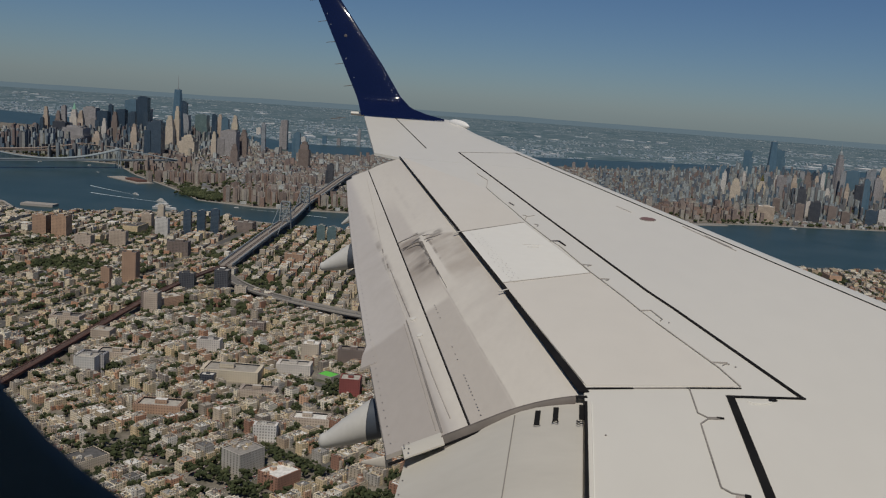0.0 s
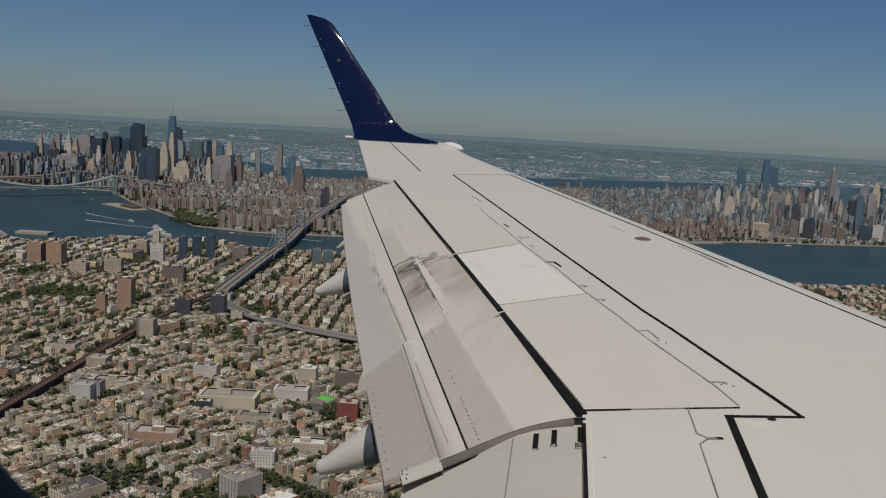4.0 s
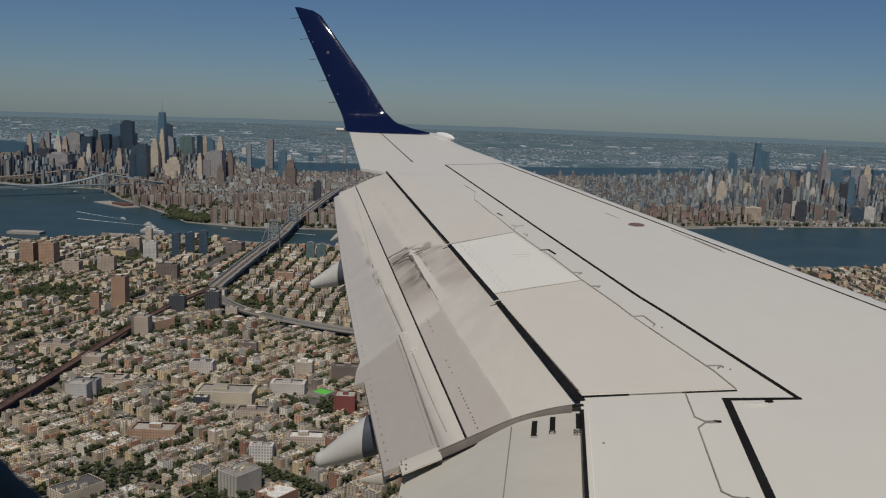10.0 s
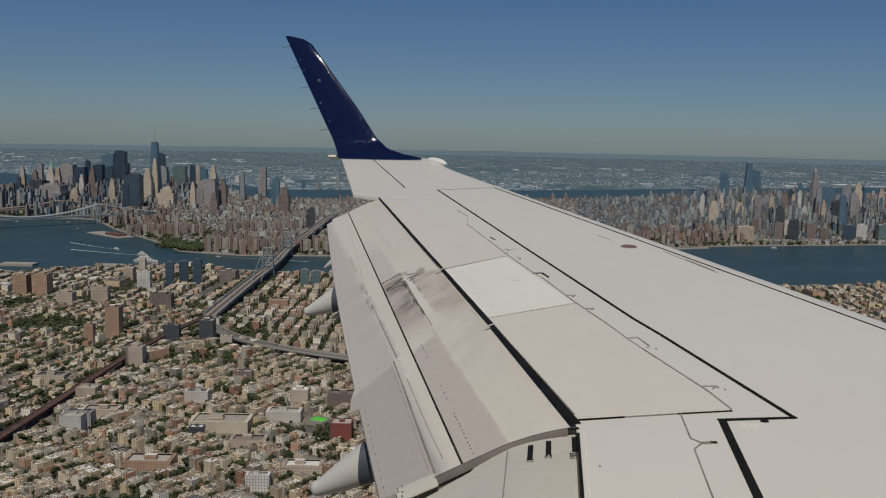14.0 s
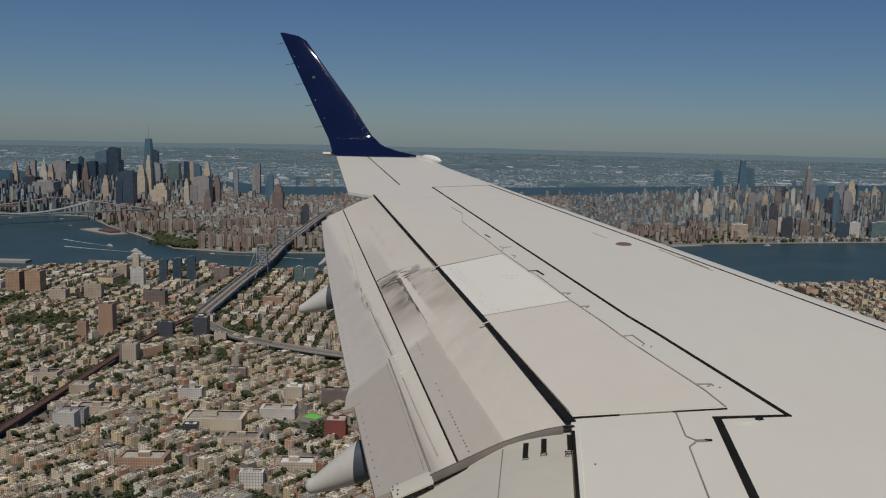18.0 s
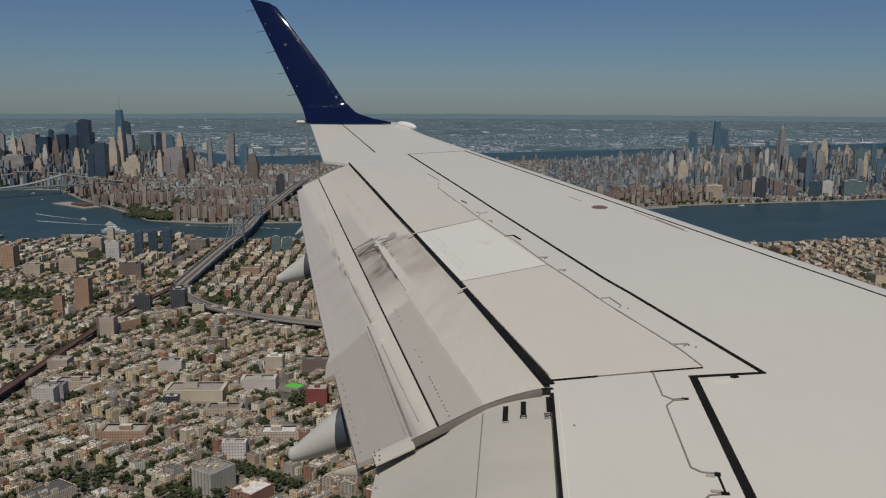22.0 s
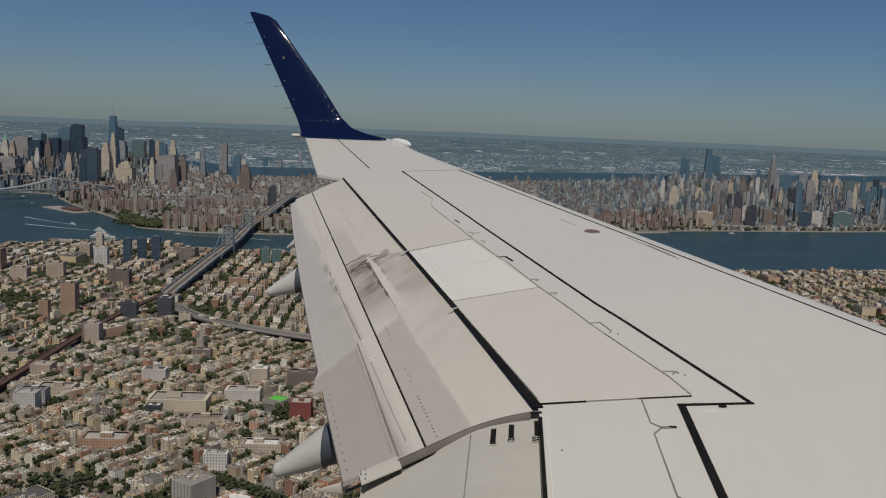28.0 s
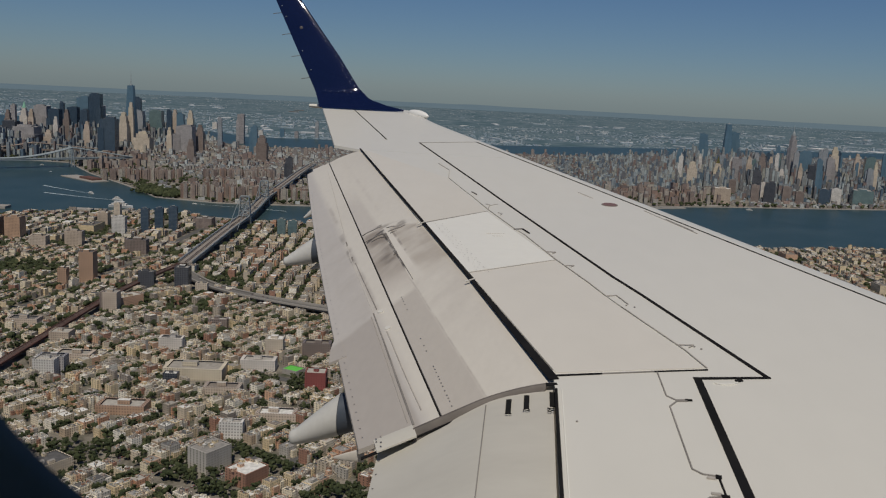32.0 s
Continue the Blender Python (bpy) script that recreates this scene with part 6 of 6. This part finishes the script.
# brick estates by the shore: rows of cross-shaped blocks in wooded grounds
def estate_block(x, y, h, ang, size, rnd):
    t = empty("apartment_block", (x, y, 0), "cross-shaped brown brick apartment block of a wooded estate", "building", "brick estate blocks")
    t.rotation_euler = (0, 0, ang)
    for name, w, d, hh in (("main_wing", 2.1 * size, 4.6 * size, h), ("cross_wing", 4.8 * size, 1.7 * size, h - 0.25)):
        s = Soup()
        s.box(0, 0, 0, hh, w, d, 0, lip=0.22)
        part(name, mesh_of(name, s.v, s.f, [BROWN_WALL, LOW_ROOF], s.m), t)
    s = Soup()
    s.box(0, 0, 0, 1.1, 1.1, 1.3, 0)
    part("roof_bulkhead", mesh_of("roof_bulkhead", s.v, s.f, [BROWN_WALL, LOW_ROOF], s.m), t, loc=(0, rnd.uniform(-0.8, 0.8), h - 0.25))
    KEEP_CLEAR.append((x, y, 3.4 * size))


for x0, y0, x1, y1, h, count, rows_deep in ((-236, 592, -217, 597, 10.0, 4, 2), (-211, 594, -196, 598, 9.6, 3, 3), (-330, 668, -284, 684, 9.0, 9, 2), (-266, 715, -222, 729, 8.6, 8, 2), (-168, 602, -142, 609, 9.2, 5, 2), (-250, 648, -214, 660, 8.0, 5, 1)):
    for r in range(rows_deep):
        for k in range(count):
            q = (k + 0.5 * (r % 2) + rnd.uniform(-0.12, 0.12)) / (count - 1)
            estate_block(x0 + (x1 - x0) * q + 2 * r, y0 + (y1 - y0) * q + 9.5 * r, h * rnd.choice((0.94, 1.0, 1.0, 1.06)), 0.28 + rnd.choice((0, 0, 0.5)), rnd.uniform(0.92, 1.1), rnd)
slabs, mids, far, sheds, village = Soup(), Soup(), Soup(), Soup(), Soup()
green = Soup()
for _ in range(23000):
    x = rnd.uniform(-760, 560)
    yy = rnd.uniform(6, 780)
    y = manhattan_y(x) + yy
    if y > hudson_near(x) - 12 or not in_view(x, y, 2) or clear(x, y) or any((x - px) ** 2 + (y - py) ** 2 < r * r for px, py, r in PARK):
        continue
    midtown = max(0.0, 1 - abs(x - 260) / 230) * max(0.0, min(1, (yy - 40) / 120))
    downtown = max(0.0, 1 - abs(x + 540) / 170)
    if yy < 110 and -440 < x < 170 and downtown < 0.3:
        estates = -345 < x < -135
        if estates and rnd.random() < 0.5:
            if rnd.random() < 0.55:
                village.box(x, y, 0, rnd.uniform(1.2, 2.6), rnd.uniform(2, 5), rnd.uniform(2, 4), 0.28, lip=0.2)
            elif rnd.random() < 0.8:
                tree_clumps(green, x, y, rnd.uniform(0.9, 1.6), rnd)
        elif rnd.random() < (0.12 if estates else 0.52):
            spec = (x, y, rnd.choice((2.0, 3.2, 6, 7.5, 8.5, 9.5)) * rnd.uniform(0.9, 1.1), rnd.uniform(2.4, 6), rnd.uniform(2.2, 3.6), rnd.choice((0.1, 0.1, 1.67)))
            if yy < 60 and spec[2] > 5 and len(BLOCKS) < 150:
                apartment_block(*spec, BROWN_WALL, "brown brick apartment slab near the river shore", rnd)
            else:
                slabs.box(x, y, 0, *spec[2:], lip=0.3)
        elif rnd.random() < 0.75:
            tree_clumps(green, x, y, rnd.uniform(1.0, 1.8), rnd)
        continue
    turn = -0.16 if x > 60 else 0.1
    h = rnd.uniform(1.8, 4.6) * (1.0 if yy < 260 else 0.75) + 20 * midtown ** 1.5 * rnd.random() ** 1.9 + 20 * downtown * rnd.random() ** 1.5
    quiet = not midtown and downtown < 0.35
    if quiet:
        h *= 0.78
    if rnd.random() < (0.03 if quiet else 0.06):
        h += rnd.uniform(3, 8)
    w = rnd.uniform(1.3, 3.2) if midtown or downtown else rnd.uniform(2.0, 5.0)
    if h > 13 and len(BLOCKS) < 290:
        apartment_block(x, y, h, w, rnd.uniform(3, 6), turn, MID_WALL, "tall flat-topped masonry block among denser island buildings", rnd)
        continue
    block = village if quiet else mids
    block.box(x, y, 0, h, w, rnd.uniform(2.2, 5), turn, lip=0.3)
    if rnd.random() < 0.5:
        block.box(x, y, h - 0.3, h + 0.8, w * 0.4, w * 0.3, turn)
slabs.done("housing_slabs", [BROWN_WALL, LOW_ROOF], "clusters of brown brick apartment slabs near the river", "apartments")
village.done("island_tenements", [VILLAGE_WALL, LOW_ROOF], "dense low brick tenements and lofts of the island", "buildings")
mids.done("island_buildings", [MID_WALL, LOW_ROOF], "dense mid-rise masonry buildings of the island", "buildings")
for _ in range(900):
    x = rnd.uniform(-760, 560)
    y = manhattan_y(x) + rnd.choice((rnd.uniform(4, 16), rnd.uniform(4, 200)))
    if in_view(x, y) and not clear(x, y):
        tree_clumps(green, x, y, rnd.uniform(0.9, 1.8), rnd)
for _ in range(300):
    x = rnd.uniform(-282, -240)
    y = manhattan_y(x) + rnd.uniform(2, 24)
    if not clear(x, y):
        tree_clumps(green, x, y, rnd.uniform(1.0, 1.8), rnd)
green.done("island_trees", [LEAVES], "dark green trees along the island's shore", "trees")
for _ in range(11000):
    x = rnd.uniform(-1900, 1500)
    y = hudson_far(x) + 6 + (750 * rnd.random() ** 1.9 if rnd.random() < 0.8 else 2300 * rnd.random())
    if not in_view(x, y, 3) or noise.noise(Vector((x * 0.006, y * 0.006, 1.0))) + 0.25 * rnd.random() < 0.0:
        continue
    w = rnd.uniform(2, 6) * rnd.choice((0.6, 0.8, 1, 1.6))
    h = rnd.uniform(0.5, 1.6) if rnd.random() < 0.985 or y > 2100 else rnd.uniform(3, 9)
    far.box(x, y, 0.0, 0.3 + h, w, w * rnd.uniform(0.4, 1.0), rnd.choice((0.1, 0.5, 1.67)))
for _ in range(700):
    x = rnd.uniform(-1900, 1700)
    y = hudson_far(x) + 30 + 1100 * rnd.random() ** 1.6
    if in_view(x, y, 3) and noise.noise(Vector((x * 0.006, y * 0.004, 4.0))) > 0.08:
        sheds.box(x, y, 0.0, rnd.uniform(1.4, 2.4), rnd.choice((6, 9, 14, 30)) * rnd.uniform(0.8, 1.3), rnd.uniform(10, 36), rnd.choice((0.1, 0.5, 0.3)))
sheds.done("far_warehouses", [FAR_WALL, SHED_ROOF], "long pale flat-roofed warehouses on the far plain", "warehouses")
far.done("far_bank_buildings", [FAR_WALL, FAR_ROOF], "low buildings scattered on the far bank, tinted blue-grey as haze", "buildings")

# ---- on the river ----
def boat(x, y, heading, length, label, decks=2):
    b = empty("ferry_boat", (x, y, 0.06), label, "boat", "boats on the river")
    b.rotation_euler = (0, 0, heading)
    w = length * 0.26
    hull = []
    for u, f, z in ((-0.5, 0.85, 0), (-0.3, 1, 0), (0.2, 1, 0), (0.4, 0.6, 0), (0.5, 0.05, 0)):
        hull.append([Vector((u * length, s * w / 2 * f, h)) for s, h in ((-1, 0.1 * length), (-0.7, -0.02), (0.7, -0.02), (1, 0.1 * length))])
    part("hull", loft("hull", hull, BOAT_WHITE, False), b)
    for k in range(decks):
        s = Soup()
        s.box(-0.06 * length, 0, 0.1 * length * (1 + 0.8 * k), 0.1 * length * (1.75 + 0.8 * k), length * (0.62 - 0.2 * k), w * (0.8 - 0.15 * k), 0)
        part("cabin_deck", mesh_of("cabin_deck", s.v, s.f, [TOWER["white"], BOAT_WHITE], s.m), b)


def wake(x, y, heading, length, width):
    rows = []
    for k in range(14):
        u = k / 13
        px, py = x - math.cos(heading) * length * u, y - math.sin(heading) * length * u
        s = width * (0.25 + 0.75 * u)
        nx, ny = -math.sin(heading), math.cos(heading)
        bend = 0.06 * length * u * u
        rows.append([Vector((px + nx * (bend - s / 2), py + ny * (bend - s / 2), 0.09)), Vector((px + nx * (bend + s / 2), py + ny * (bend + s / 2), 0.09))])
    tagged(new("wake", grid_mesh("wake", rows, FOAM, 0, False)), "white foam wake trailing behind a ferry", "wake", kind="structure")


for x, y, hd, ln, dk in ((-299, 585, -0.45, 5.5, 2), (-268, 560, -0.2, 8.0, 3), (-470, 740, 1.2, 4.0, 1), (-425, 745, 0.9, 4.0, 2), (-435, 705, 0.4, 2.5, 1), (-345, 668, 0.6, 4.5, 2), (-218, 566, 3.1, 3.5, 1), (176, 726, 2.8, 5.0, 2), (-392, 700, 0.2, 2.2, 1)):
    boat(x, y, hd, ln, "small white passenger boat on the dark river", dk)
wake(-301, 586, -0.45, 55, 1.6)
wake(-270, 561, -0.2, 60, 2.0)
wake(-216, 566, 3.1, 62, 1.2)
# a bright green playing court among the houses
s = Soup()
s.box(0, 0, 0, 1.5, 5.2, 4.2, -0.4, lip=0.15)
court = empty("sports_court", (-63.5, 241, 0), "bright green rooftop playing court on a low building", "court")
part("base", mesh_of("base", s.v[:12], s.f[:8], CONCRETE), court)
part("playing_surface", mesh_of("playing_surface", s.v[12:], [(0, 1, 2, 3)], COURT), court, "bright green court surface")
# piers and sheds on both banks
for x, y, w, d, h, ang, mat in ((-345, 665, 50, 14, 0.7, -0.62, CONCRETE), (-338, 661, 20, 8, 2.2, -0.62, RUST), (-262, 508, 22, 7, 1.6, 0.1, CONCRETE), (-228, 508, 26, 6, 1.8, 0.05, CONCRETE), (-318, 500, 20, 8, 1.5, 0.1, CONCRETE), (150, 742, 34, 5, 0.6, 0.35, CONCRETE), (110, 705, 30, 4, 0.6, 0.5, CONCRETE)):
    s = Soup()
    s.box(0, 0, 0, h, w, d, ang)
    tagged(part("pier", mesh_of("pier", s.v, s.f, [mat, mat], s.m), None, "flat concrete pier deck reaching into the river", (x, y, 0.0)), category="pier")
boat(-252, 531, 0.08, 15, "long moored grey-white ship beside the shore", 2)
